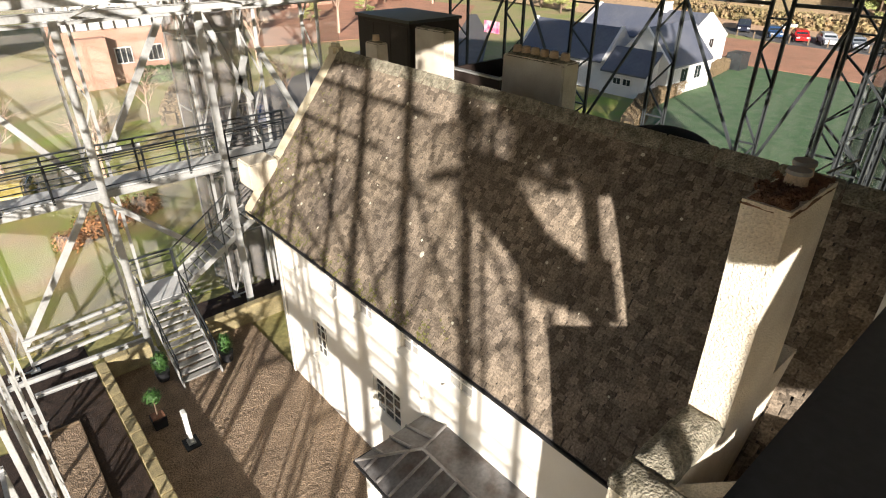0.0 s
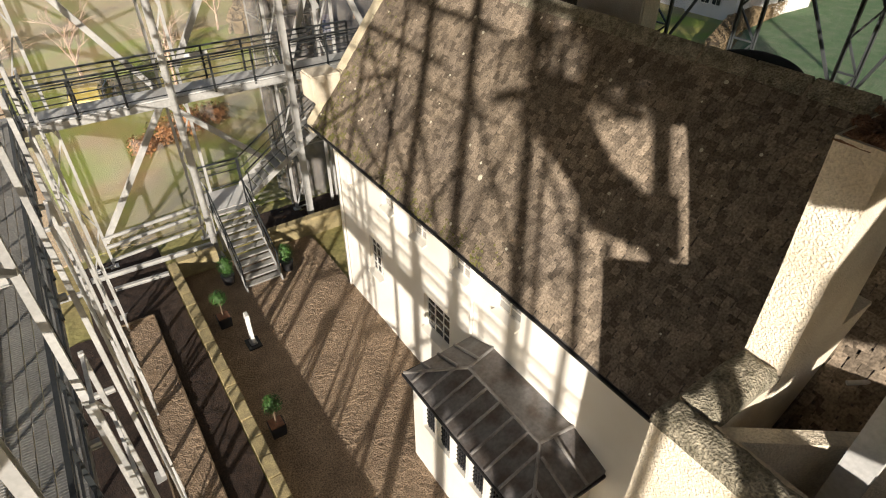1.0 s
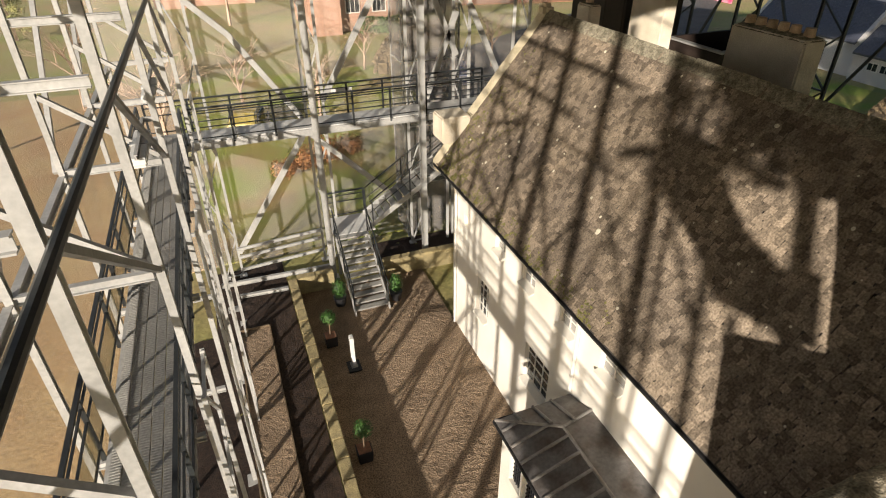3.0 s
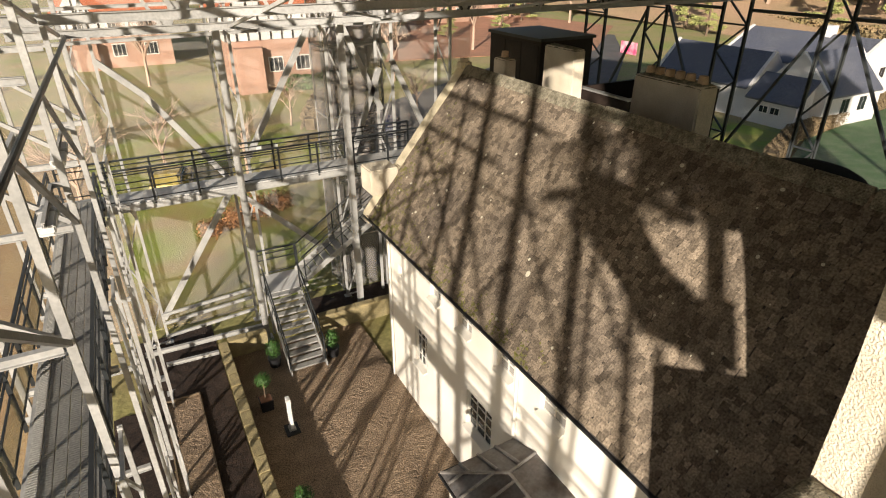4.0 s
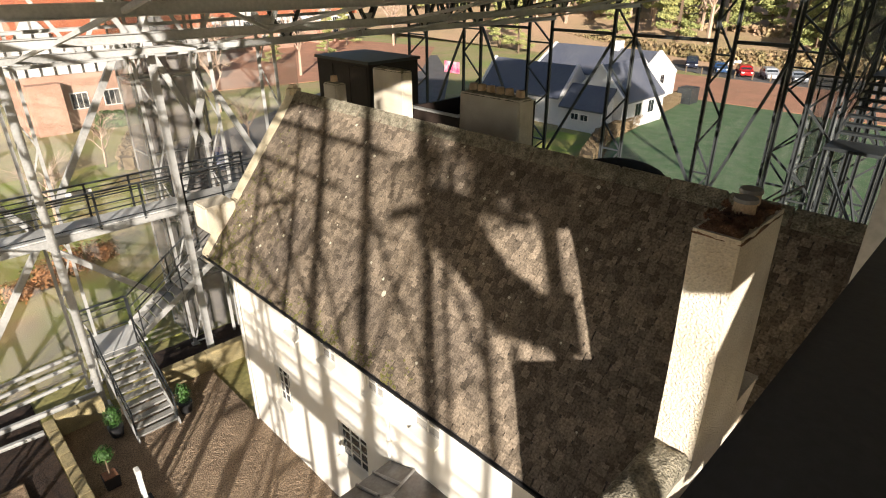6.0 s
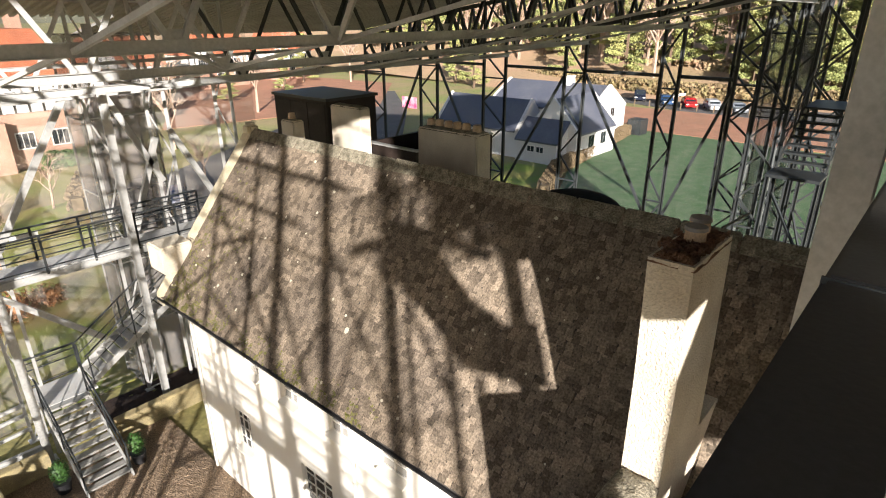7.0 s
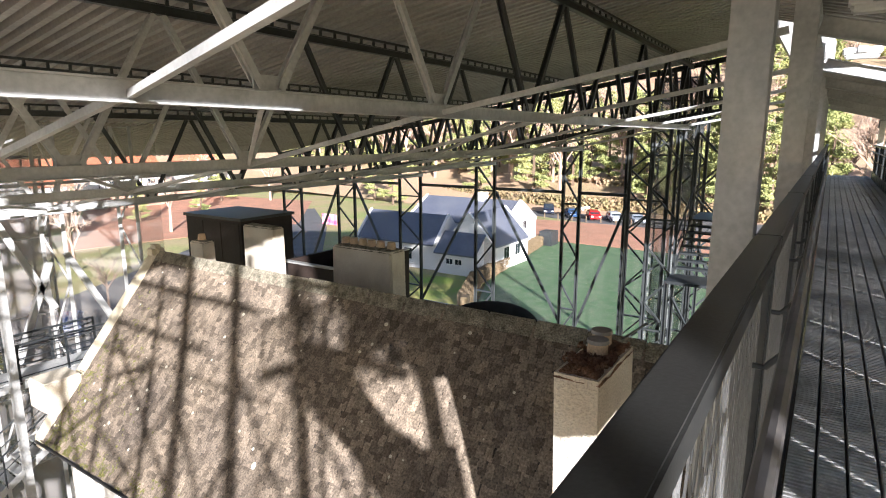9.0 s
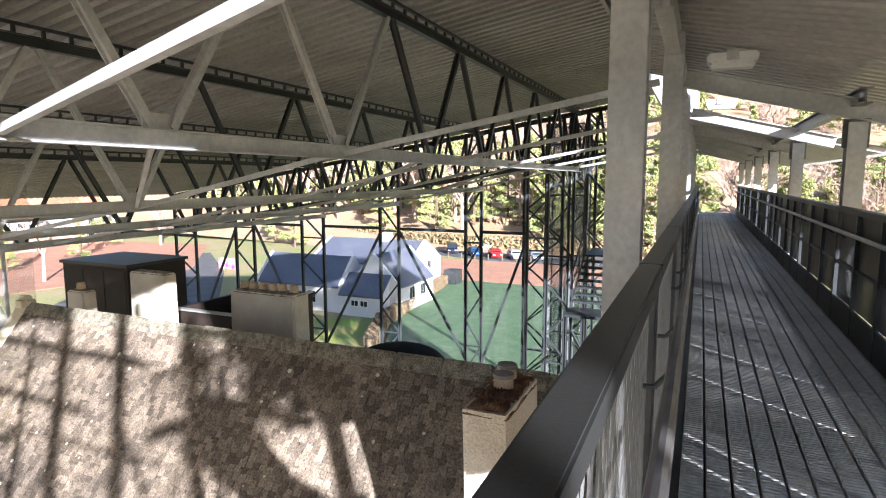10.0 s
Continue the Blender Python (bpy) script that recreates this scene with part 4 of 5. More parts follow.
def right_panel(x0, n):
    t = thing("balustrade_panel", "dark mesh balustrade with a bare metal handrail", "balustrade", "balustrade across the walkway", at=(x0, -1.37, DZ))
    part("top_rail", B((0.003, -0.05, 1.05, n - 0.003, 0.04, 1.1), bevel=0.005), DARK, t)
    for x in (0.03, n / 3, 2 * n / 3):
        part("post", B((x - 0.025, -0.04, -0.2, x + 0.025, 0.025, 1.05)), DARK, t)
    part("kick_plate", B((0.06, 0.0, -0.2, n, 0.02, 0.18)), DARK, t)
    for i in range(3):
        a, b = 0.06 + i * n / 3, (i + 1) * n / 3 - 0.03
        part("mesh_panel", B((a, -0.02, 0.18, b, -0.01, 1.04)), RAILMESHD, t, "dark woven mesh panel")
    part("mid_rail", B((0.06, -0.03, 0.52, n, 0.01, 0.555)), DARK, t)
    h = part("handrail", tubes(((0, 0.085, 0.88), (n, 0.085, 0.88)), r=0.019), STEEL, t, "bare metal handrail tube")
    for x in (0.3, n - 0.3):
        part("bracket", tubes(((x, 0.085, 0.865), (x, 0.0, 0.8)), r=0.008), DARK, h)
    return t


RAILMESHD = see_through("dark_woven_mesh", (0.05, 0.05, 0.05), 0.86, 0.5, 0.2, 3, 0.1)
# Extra unseen bay, added to keep a sun patch off the planks
right_panel(1.55, 0.85)
first = right_panel(2.4, 2.4)
for i in range(1, 10):
    copy_thing(first, pose(2.4 + i * 2.4, -1.37, DZ))


def portal(x):
    t = thing("portal_frame", "galvanised steel frame standing over the walkway", "frame", "frames over the walkway", at=(x, 0, 0))
    bm = bmesh.new()
    channel(bm, (0, 0.18, 13.92), (0, -2.0, 13.36), 0.14, 0.2, 0.014)
    part("beam", bm, STEEL, t)
    bm = bmesh.new()
    channel(bm, (0, -1.48, DZ - 0.3), (0, -1.48, 13.36), 0.17, 0.17, 0.014, up=(1, 0, 0))
    part("post", bm, STEEL, t)
    part("knee_plate", B((-0.012, -1.6, 13.1, 0.012, -1.36, 13.4)), MIDST, t)
    return t


first = portal(7.4)
for x in (11.4, 14.9, 18.7, 22.5, 26.2):
    copy_thing(first, pose(x, 0, 0))
for x, y, hw in ((5.0, 0.52, 0.14), (7.2, 0.3, 0.105), (11.0, 0.30, 0.105), (14.8, 0.30, 0.105), (18.6, 0.30, 0.105), (22.3, 0.30, 0.105), (25.9, 0.3, 0.105)):
    t = thing("steel_column", "broad galvanised steel column beside the walkway rail", "column", "columns along the walkway", at=(x, y, -0.05))
    bm = bmesh.new()
    for a in ((-hw, -hw, -hw + 0.016, hw), (hw - 0.016, -hw, hw, hw), (-hw + 0.016, -0.009, hw - 0.016, 0.009)):
        box(bm, a[0], a[1], 0, a[2], a[3], 14.6 if y > 0.4 else 16.2)
    part("shaft", bm, STEEL, t)
    part("base_plate", B((-0.25, -0.25, 0, 0.25, 0.25, 0.035)), STEEL, t)
    if y > 0.4:
        part("cap_plate", B((-0.16, -0.16, 14.6, 0.16, 0.16, 14.63)), STEEL, t)
beam("eaves_beam", (5.2, 0.3, 14.25), (26, 0.3, 14.25), 0.14, 0.24, STEEL, "long steel beam above the walkway rail")
beam("eaves_beam", (7.1, -1.48, 13.6), (26, -1.48, 13.6), 0.12, 0.16, MIDST, "long steel beam above the far balustrade")


def strip_lamp(x, y, z, turn, tilt=0, n=0.75):
    m = pose(x, y, z, tilt, 0, turn)
    bm = B((-n / 2, -0.12, 0, n / 2, 0.12, 0.1), bevel=0.02)
    t = solo("strip_lamp", bm, LAMPW, "white plastic strip lamp, unlit, fixed to the steel", "lamp")
    t.matrix_world = m
    part("diffuser", B((-n / 2 + 0.03, -0.1, -0.06, n / 2 - 0.03, 0.1, 0.0), bevel=0.02), LAMPW, t)
    part("bracket", B((-0.06, -0.14, 0.02, 0.06, 0.14, 0.115)), STEEL, t)


strip_lamp(7.22, -0.28, 14.02, 90, 0, 0.5)
strip_lamp(11.22, -0.28, 14.02, 90, 0, 0.5)
for y in (9.5, 12.7):
    strip_lamp(-1.5, y, 9.28, 90, 0, 1.3)
    beam("lamp_arm", (-1.5, y - 0.7, 9.42), (-1.5, 10.5 if y < 10 else 14.2, 9.42), 0.05, 0.08, STEEL, "thin steel arm carrying a strip lamp", "arm")
    beam("lamp_arm", (-1.5, 10.5 if y < 10 else 14.2, 9.42), (-1.35, 10.5 if y < 10 else 14.2, 9.42), 0.05, 0.08, STEEL, "thin steel arm carrying a strip lamp", "arm")

# ---- stair at the walkway's east end ----
def open_stair(origin, turn, n, rise, going, width, material, label, rails=True):
    """Open metal stair that climbs along its own x axis."""
    t = thing("metal_stair", label, "stair", at=(0, 0, 0))
    t.matrix_world = Matrix.Translation(origin) @ pose(0, 0, 0, 0, 0, turn)
    for s in (-1, 1):
        bm = bmesh.new()
        prism(bm, [(-0.15, -0.08), (n * going, n * rise - 0.2), (n * going + 0.15, n * rise - 0.2), (n * going + 0.15, n * rise + 0.05), (n * going, n * rise + 0.05), (-0.15, 0.14)], s * width / 2 - 0.02, s * width / 2 + 0.02)
        part("stringer", bm, material, t)
    for i in range(n):
        part("tread", B((i * going, -width / 2 + 0.03, (i + 1) * rise - 0.06, (i + 1) * going + 0.02, width / 2 - 0.03, (i + 1) * rise)), LGRATE if material is not DARK else DARK, t)
    if rails:
        for s in (-1, 1):
            y = s * width / 2
            part("handrail", tubes(((-0.1, y, 1.05), (n * going, y, n * rise + 1.0)), ((n * going, y, n * rise + 1.0), (n * going + 0.2, y, n * rise + 1.0)), r=0.026), DARK, t)
            part("mid_rail", tubes(((-0.1, y, 0.6), (n * going, y, n * rise + 0.55)), r=0.016), DARK, t)
            for k in (0, n // 2, n):
                part("baluster", B((k * going - 0.03, y - 0.02, k * rise, k * going + 0.01, y + 0.02, k * rise + 1.03)), DARK, t)
    return t


open_stair((18.2, 2.95, 8.75), 0, 8, 0.18, 0.27, 1.2, DARK, "dark open metal stair climbing to the walkway")
solo("stair_landing", B((20.35, 2.3, 10.1, 22.2, 3.6, 10.18)), DARK, "dark metal stair landing", "landing", kind="structure")
solo("stair_landing", B((17.1, 2.3, 8.65, 18.2, 3.6, 8.73)), DARK, "dark metal stair landing", "landing", kind="structure")
for x in (17.2, 18.1, 20.7, 22.1):
    for y in (2.35, 3.55):
        beam("stair_leg", (x, y, -0.05), (x, y, 8.65 if x < 18.5 else 10.1), 0.1, 0.1, DARK, "dark steel leg under the stair landing")
for z in (4.0, 6.5):
    for a, b in (((17.2, 2.35, z), (18.1, 3.55, z + 1.5)), ((20.7, 2.35, z), (22.1, 3.55, z + 2.4)), ((18.1, 2.35, z), (20.7, 2.35, z + 1.5))):
        solo("cross_brace", bars((a, b), w=0.06), DARK, "dark slanting brace under the stair", "brace")

# Unseen stair, panel and post, shaped to cast the slates' diagonal shadow
shade_stair = open_stair((0.6, -1.98, 9.62), 180, 12, 0.19, 0.185, 0.5, STEEL, "unseen steep stair added as a shadow caster", rails=False)
part("shade_panel", P([(-0.8, -0.1), (0.81, 0.25), (1.34, 0.98), (2.02, 1.62), (2.46, 2.19), (2.5, 2.7), (1.6, 2.88), (1.22, 2.49), (0.73, 1.73), (0.44, 1.32), (-0.21, 0.85), (-0.8, 0.85)], -0.006, 0.006), RAILTOP, shade_stair, "unseen panel cut to cast the roof's dark band")
beam("stair_leg", (1.02, -2.02, -0.05), (1.02, -2.02, 12.3), 0.2, 0.2, STEEL, "unseen post added for a narrow roof shadow")
# Legs of the same unseen stair
for x in (-0.3, -1.8):
    beam("stair_leg", (x, -2.44, -0.05), (x, -2.44, 9.9 if x > -1 else 11.2), 0.08, 0.08, STEEL, "galvanised leg under the stair")

# ---- lower walkway along the west side ----
lower = thing("lower_walkway", "grey metal grating walkway between steel columns", "walkway", kind="structure")
gr = bpy.data.meshes.new("grating")
bm = bmesh.new()
box(bm, 0.006, 0.01, -0.04, 0.164, 2.39, -0.006)
for i in range(48):
    box(bm, 0.012, 0.02 + i * 0.05, -0.006, 0.158, 0.04 + i * 0.05, 0.0)
bm.to_mesh(gr)
bm.free()
gr.materials.append(LGRATE)
for j in range(10):
    for i in range(6):
        piece("grating", gr, lower, pose(-2.6 + i * 0.17, -4.6 + j * 2.4, 6.0))
for x in (-2.62, -1.56):
    bm = bmesh.new()
    channel(bm, (x, -4.6, 5.86), (x, 19.3, 5.86), 0.08, 0.2)
    part("edge_beam", bm, STEEL, lower)


def light_rail(a, b, label, sag=0.0, h=1.08, mesh=True, colour=None):
    """A slim balustrade from a to b: posts, top and middle rails, mesh."""
    a, b = Vector(a), Vector(b)
    t = thing("slim_balustrade", label, "balustrade", "slim balustrades", at=tuple(a))
    d = b - a
    n = max(1, round(d.length / 1.25))
    part("top_rail", bars(((0, 0, h), d + Vector((0, 0, h))), w=0.06, h=0.05), DARK, t)
    for z in (0.12, h * 0.62, h * 0.85):
        part("rail", bars(((0, 0, z), d + Vector((0, 0, z))), w=0.03), DARK, t)
    for i in range(n + 1):
        p = d * (i / n)
        part("post", bars((p + Vector((0, 0, -0.1)), p + Vector((0, 0, h - 0.02))), w=0.065, h=0.03), DARK, t)
    if mesh:
        bm = bmesh.new()
        bar(bm, Vector((0, 0, h * 0.37)), d + Vector((0, 0, h * 0.37)), 0.006, h * 0.5)
        part("mesh_panel", bm, colour or RAILMESH, t)
    return t


# Yellow tint stands in for low sunlight on this panel mesh
YMESH = see_through("sunlit_mesh", (0.5, 0.45, 0.25), 0.35, 0.5, 0.2, 3, 0.05)
light_rail((-2.7, -4.5, 6.0), (-2.7, 19.2, 6.0), "slim dark balustrade of the lower walkway with mesh", colour=YMESH)
light_rail((-1.5, -4.5, 6.0), (-1.5, 18.6, 6.0), "slim dark balustrade of the lower walkway, open", mesh=False)

# ---- bridge along the far side ----
bridge = thing("bridge", "grey metal footbridge leading to the house's upper floor", "bridge", kind="structure")
for i in range(9):
    part("deck_plate", B((-2.6 + i * 1.3, 18.85, 5.86, -1.31 + i * 1.3, 19.85, 5.9)), DECKM, bridge)
for y in (18.82, 19.88):
    bm = bmesh.new()
    channel(bm, (-2.6, y, 5.75), (9.1, y, 5.75), 0.08, 0.22)
    part("edge_beam", bm, STEEL, bridge)
light_rail((-1.4, 18.82, 5.88), (9.0, 18.82, 5.88), "slim dark balustrade of the footbridge", mesh=False)
light_rail((-2.6, 19.88, 5.88), (9.0, 19.88, 5.88), "slim dark balustrade of the footbridge", mesh=False)
solo("notice_board", B((3.3, 19.93, 6.62, 4.05, 19.95, 6.8), bevel=0.004), LAMPW, "white notice board fixed to the footbridge rail", "sign")

# ---- stair from the gravel ----
open_stair((3.27, 16.05, 0.0), 90, 12, 0.146, 0.208, 1.22, STEEL, "galvanised open stair rising from the gravel court")
solo("stair_landing", B((2.65, 18.6, 1.7, 4.2, 20.0, 1.76)), DECKM, "grey metal stair landing", "landing", kind="structure")
open_stair((4.2, 19.35, 1.75), 0, 13, 0.175, 0.25, 1.1, STEEL, "galvanised open stair turning up behind the house")
solo("stair_landing", B((7.5, 18.8, 3.95, 8.8, 19.9, 4.02)), DECKM, "grey metal stair landing", "landing", kind="structure")
for x, y, z in ((2.75, 19.9, 1.7), (4.1, 19.9, 1.7), (2.75, 18.75, 1.7), (7.6, 19.8, 3.95), (8.7, 19.8, 3.95), (7.6, 18.9, 3.95)):
    beam("stair_leg", (x, y, -0.05), (x, y, z), 0.09, 0.09, STEEL, "galvanised leg under the stair landing")
light_rail((2.68, 19.98, 1.75), (4.15, 19.98, 1.75), "slim dark balustrade of the stair landing", mesh=False)

# ---- pots, topiary, light bollard ----
LEAF = mat("box_leaf", (0.055, 0.135, 0.025), (0.03, 0.08, 0.018), 0.55, 0, 8, 60, 0, 0.001, 0.3, island=0.45)
BARK = mat("bark", (0.16, 0.11, 0.07), (0.09, 0.06, 0.04), 0.9, 0, 8, 60, 0.5, 0.01, 0.3)
TERRA = mat("rusty_planter", (0.28, 0.13, 0.07), (0.16, 0.08, 0.05), 0.8, 0, 8, 60, 0.3, 0.005, 0.25)


def leaves(bm, centre, radii, n, size, seed, inner=0.55):
    r = random.Random(seed)
    for _ in range(n):
        d = Vector((r.gauss(0, 1), r.gauss(0, 1), r.gauss(0, 1))).normalized()
        k = r.uniform(inner, 1.0) * (1 + 0.16 * noise.noise(d * 2.2 + Vector((seed, 0, 0))))
        p = Vector(centre) + Vector((d.x * radii[0], d.y * radii[1], d.z * radii[2])) * k
        u = Vector((r.gauss(0, 1), r.gauss(0, 1), r.gauss(0, 1))).normalized()
        v = d.cross(u)
        if v.length < 0.1:
            continue
        v.normalize()
        u = (v.cross(d) + d * r.uniform(-0.6, 0.6)).normalized()
        s = size * r.uniform(0.7, 1.25)
        q = [bm.verts.new(p + u * s), bm.verts.new(p + v * s * 0.5), bm.verts.new(p - u * s), bm.verts.new(p - v * s * 0.5)]
        bm.faces.new(q)


def topiary(x, y, seed, label):
    t = thing("potted_topiary", label, "plant", "potted topiary on the gravel", at=(x, y, 0))
    bm = bmesh.new()
    v = box(bm, -0.2, -0.2, 0.03, 0.2, 0.2, 0.42)
    for q in v:
        if q.co.z < 0.2:
            q.co.x *= 0.88
            q.co.y *= 0.88
    bmesh.ops.bevel(bm, geom=bm.edges[:], offset=0.015, segments=2, affect="EDGES")
    part("planter", bm, BLACK, t, "black square planter")
    part("soil", B((-0.17, -0.17, 0.4, 0.17, 0.17, 0.44)), TERRA, t, "reddish bark mulch")
    bm = bmesh.new()
    tube(bm, (0, 0, 0.42), (0.015, 0.01, 1.0), 0.022, 8)
    part("stem", bm, BARK, t)
    bm = bmesh.new()
    leaves(bm, (0.015, 0.01, 1.14), (0.27, 0.27, 0.25), 900, 0.034, seed, 0.4)
    part("crown", bm, LEAF, t, "clipped round crown of small leaves")
    return t


topiary(1.55, 14.75, 1, "clipped ball tree in a black square planter on gravel")
topiary(1.45, 10.05, 2, "clipped ball tree in a black square planter on gravel")
for x, y, sd in ((2.3, 16.75, 3), (4.25, 16.35, 4)):
    t = thing("potted_conifer", "bushy green box shrub in a dark pot beside the stair", "plant", "shrubs beside the stair", at=(x, y, 0))
    bm = bmesh.new()
    bmesh.ops.create_cone(bm, cap_ends=True, segments=20, radius1=0.17, radius2=0.23, depth=0.36, matrix=Matrix.Translation((0, 0, 0.2)))
    part("pot", bm, BLACK, t)
    bm = bmesh.new()
    leaves(bm, (0, 0, 0.72), (0.27, 0.27, 0.42), 1300, 0.035, sd, 0.35)
    part("foliage", bm, LEAF, t)
t = thing("light_bollard", "white slotted light bollard on a black base plate", "bollard", at=(2.0, 13.5, 0.0))
part("base_plate", B((-0.2, -0.26, 0.0, 0.2, 0.26, 0.05), bevel=0.01), BLACK, t)
part("foot", B((-0.1, -0.12, 0.05, 0.1, 0.12, 0.13), bevel=0.01), STEEL, t)
for y in (-0.09, 0.09):
    part("leg", B((-0.05, y - 0.025, 0.13, 0.05, y + 0.025, 1.0), bevel=0.008), LAMPW, t)
part("slot_panel", B((-0.02, -0.065, 0.13, 0.02, 0.065, 1.0)), DARK, t)
part("head", B((-0.06, -0.12, 1.0, 0.06, 0.12, 1.22), bevel=0.015), LAMPW, t)

# ---- dark pavilion, turret and terrace behind the house ----
t = thing("dark_pavilion", "black-brown clad lift tower with glossy panels", "building", at=(15.4, 20.3, 0))
part("body", B((0, 0, -0.05, 2.8, 3.9, 9.35), bevel=0.02), CUBE, t)
part("roof_slab", B((-0.08, -0.08, 9.35, 2.88, 3.98, 9.47)), BLACK, t)
for i in range(3):
    part("panel", B((-0.02, 0.15 + i * 1.25, 0.3, -0.004, 1.3 + i * 1.25, 9.2)), CUBE, t)
t = thing("terrace_box", "low black-walled roof terrace with pale copings", "building", at=(13.6, 13.3, 0))
part("wall", B((0, 0, -0.05, 4.2, 0.15, 8.5)), CUBE, t)
part("wall", B((0, 0.15, -0.05, 0.15, 2.6, 8.5)), CUBE, t)
part("floor", B((0.15, 0.15, 7.4, 4.2, 2.45, 7.5)), ASPHALT, t)
part("back_wall", B((0.15, 2.45, -0.05, 4.2, 2.6, 8.5)), CUBE, t)
part("end_wall", B((4.05, 0.15, -0.05, 4.2, 2.45, 8.5)), CUBE, t)
part("coping", B((-0.03, -0.03, 8.5, 4.2, 0.18, 8.55), (-0.03, 0.18, 8.5, 0.18, 2.6, 8.55)), STEEL, t, "pale metal coping")
t = thing("turret", "round white turret with a black domed lead roof", "turret", at=(13.0, 7.0, 0))
bm = bmesh.new()
bmesh.ops.create_cone(bm, cap_ends=True, segments=32, radius1=1.15, radius2=1.15, depth=8.0, matrix=Matrix.Translation((0, 0, 3.95)))
part("drum", bm, HARL, t)
bm = bmesh.new()
bmesh.ops.create_uvsphere(bm, u_segments=32, v_segments=12, radius=1.0, matrix=Matrix.Translation((0, 0, 7.95)) @ Matrix.Diagonal((1.25, 1.25, 0.52, 1)))
bmesh.ops.delete(bm, geom=[v for v in bm.verts if v.co.z < 7.94], context="VERTS")
part("dome", bm, mat("weathered_black_lead", (0.018, 0.018, 0.019), None, 0.85, 0, 3, 25, 0.3, 0.01, 0.3, spec=0.1), t, "black domed roof")

# ---- far grounds ----
patch("frosty_lawn", [(26.5, 1), (66, 1), (67, 18.8), (67, 28.2), (43.3, 24.4), (26.5, 17.4)], 0.02, FROST, "smooth green lawn with frost and brown tufts")
patch("lawn_strip", [(26.5, 18.5), (39.0, 22.3), (44, 24.5), (43, 42), (36, 42), (30, 30)], 0.02, LAWN, "damp green lawn beside the cottage")
patch("red_bank", [(67.1, -6), (83.5, -6), (84.5, 26), (84, 39), (67.1, 30)], 0.03, EARTH, "bank of bare red earth")
patch("car_park", [(84, -10), (96, -10), (104, 60), (96, 64), (85, 30)], 0.02, ASPHALT, "grey car park at the edge of the woods")
patch("lane", [(27, 34), (36, 42.5), (44, 45), (60, 60), (75, 78), (66, 84), (40, 62), (20, 50)], 0.025, ASPHALT, "grey asphalt lane and yard")
patch("red_bank", [(60, 66), (84, 88), (80, 120), (50, 110), (30, 72)], 0.03, EARTH, "bank of bare red earth")
patch("car_park", [(12.5, 28), (20, 34), (26, 46), (19, 52), (13, 44)], 0.03, ASPHALT, "grey asphalt drive")
HEDGE = mat("beech_hedge", (0.19, 0.135, 0.075), (0.15, 0.115, 0.06), 0.9, 0, 2, 30, 0.5, 0.03, 0.25, island=0.22)
RUSSET = mat("russet_leaf", (0.34, 0.14, 0.045), (0.22, 0.10, 0.04), 0.8, 0, 2, 30, 0, 0.01, 0.3, island=0.4)


def hedge(pts, h, w, label, material=None, n=70, size=0.09):
    bm = bmesh.new()
    r = random.Random(len(pts) + int(h * 10))
    for a, b in zip(pts, pts[1:]):
        a, b = Vector((*a, 0)), Vector((*b, 0))
        L = (b - a).length
        d = (b - a).normalized()
        s = Vector((-d.y, d.x, 0))
        for _ in range(int(L * n)):
            k, u, v = r.uniform(0, L), r.uniform(-1, 1), r.uniform(0, 1)
            hh = h * (1 + 0.12 * noise.noise((k * 0.8, 0, h)))
            if r.random() < 0.5:
                u = math.copysign(1, u)
            else:
                v = 1
            p = a + d * k + s * u * w / 2 * (1 + r.uniform(-0.12, 0.12)) + Vector((0, 0, hh * v * (1 + r.uniform(-0.06, 0.04))))
            q = Vector((r.gauss(0, 1), r.gauss(0, 1), r.gauss(0, 1))).normalized() * size * r.uniform(0.7, 1.5)
            q2 = q.cross(Vector((r.gauss(0, 1), r.gauss(0, 1), r.gauss(0, 1)))).normalized() * size
            bm.faces.new([bm.verts.new(p + e) for e in (q, q2, -q, -q2)])
        m, n2 = aim(a + Vector((0, 0, h * 0.45)), b + Vector((0, 0, h * 0.45)))
        box(bm, 0, -w * 0.3, -h * 0.45, n2, w * 0.3, h * 0.3, m)
    return tagged(part("hedge", bm, material or HEDGE, None), label, "hedge", kind="stuff")


hedge([(36.5, 22.2), (43.1, 25.0), (53, 26.4), (68, 28.9)], 1.05, 1.0, "clipped brown beech hedge beside the lawn", n=700, size=0.05)
for bx, by, br, bh, sd in ((3.2, 29.0, 1.0, 0.8, 31), (4.5, 29.6, 1.1, 0.95, 32), (2.1, 28.6, 0.9, 0.5, 33), (5.9, 30.4, 0.9, 0.6, 35)):
    bm = bmesh.new()
    leaves(bm, (0, 0, bh * 0.75), (br, br, bh), 1100, 0.09, sd, 0.1)
    t = thing("russet_shrub", "sprawling russet winter shrub on the lawn", "shrub", "russet shrubs on the lawn", at=(bx, by, 0))
    part("foliage", bm, RUSSET, t)
    part("stem", tubes(((0, 0, -0.05), (0.1, 0.05, bh * 0.9)), ((0, 0, -0.05), (-0.3, 0.2, bh * 0.7)), r=0.03), BARK, t)
GREENH = mat("evergreen_leaf", (0.06, 0.11, 0.03), (0.035, 0.07, 0.02), 0.7, 0, 2, 30, 0, 0.01, 0.3, island=0.4)
hedge([(14.2, 60.6), (18.5, 60.6)], 1.3, 1.2, "green shrubs under the stone house", GREENH, n=160, size=0.16)
hedge([(12, 45), (15, 52), (22, 58)], 1.2, 1.2, "rough brown hedge along the drive", HEDGE, n=90, size=0.16)

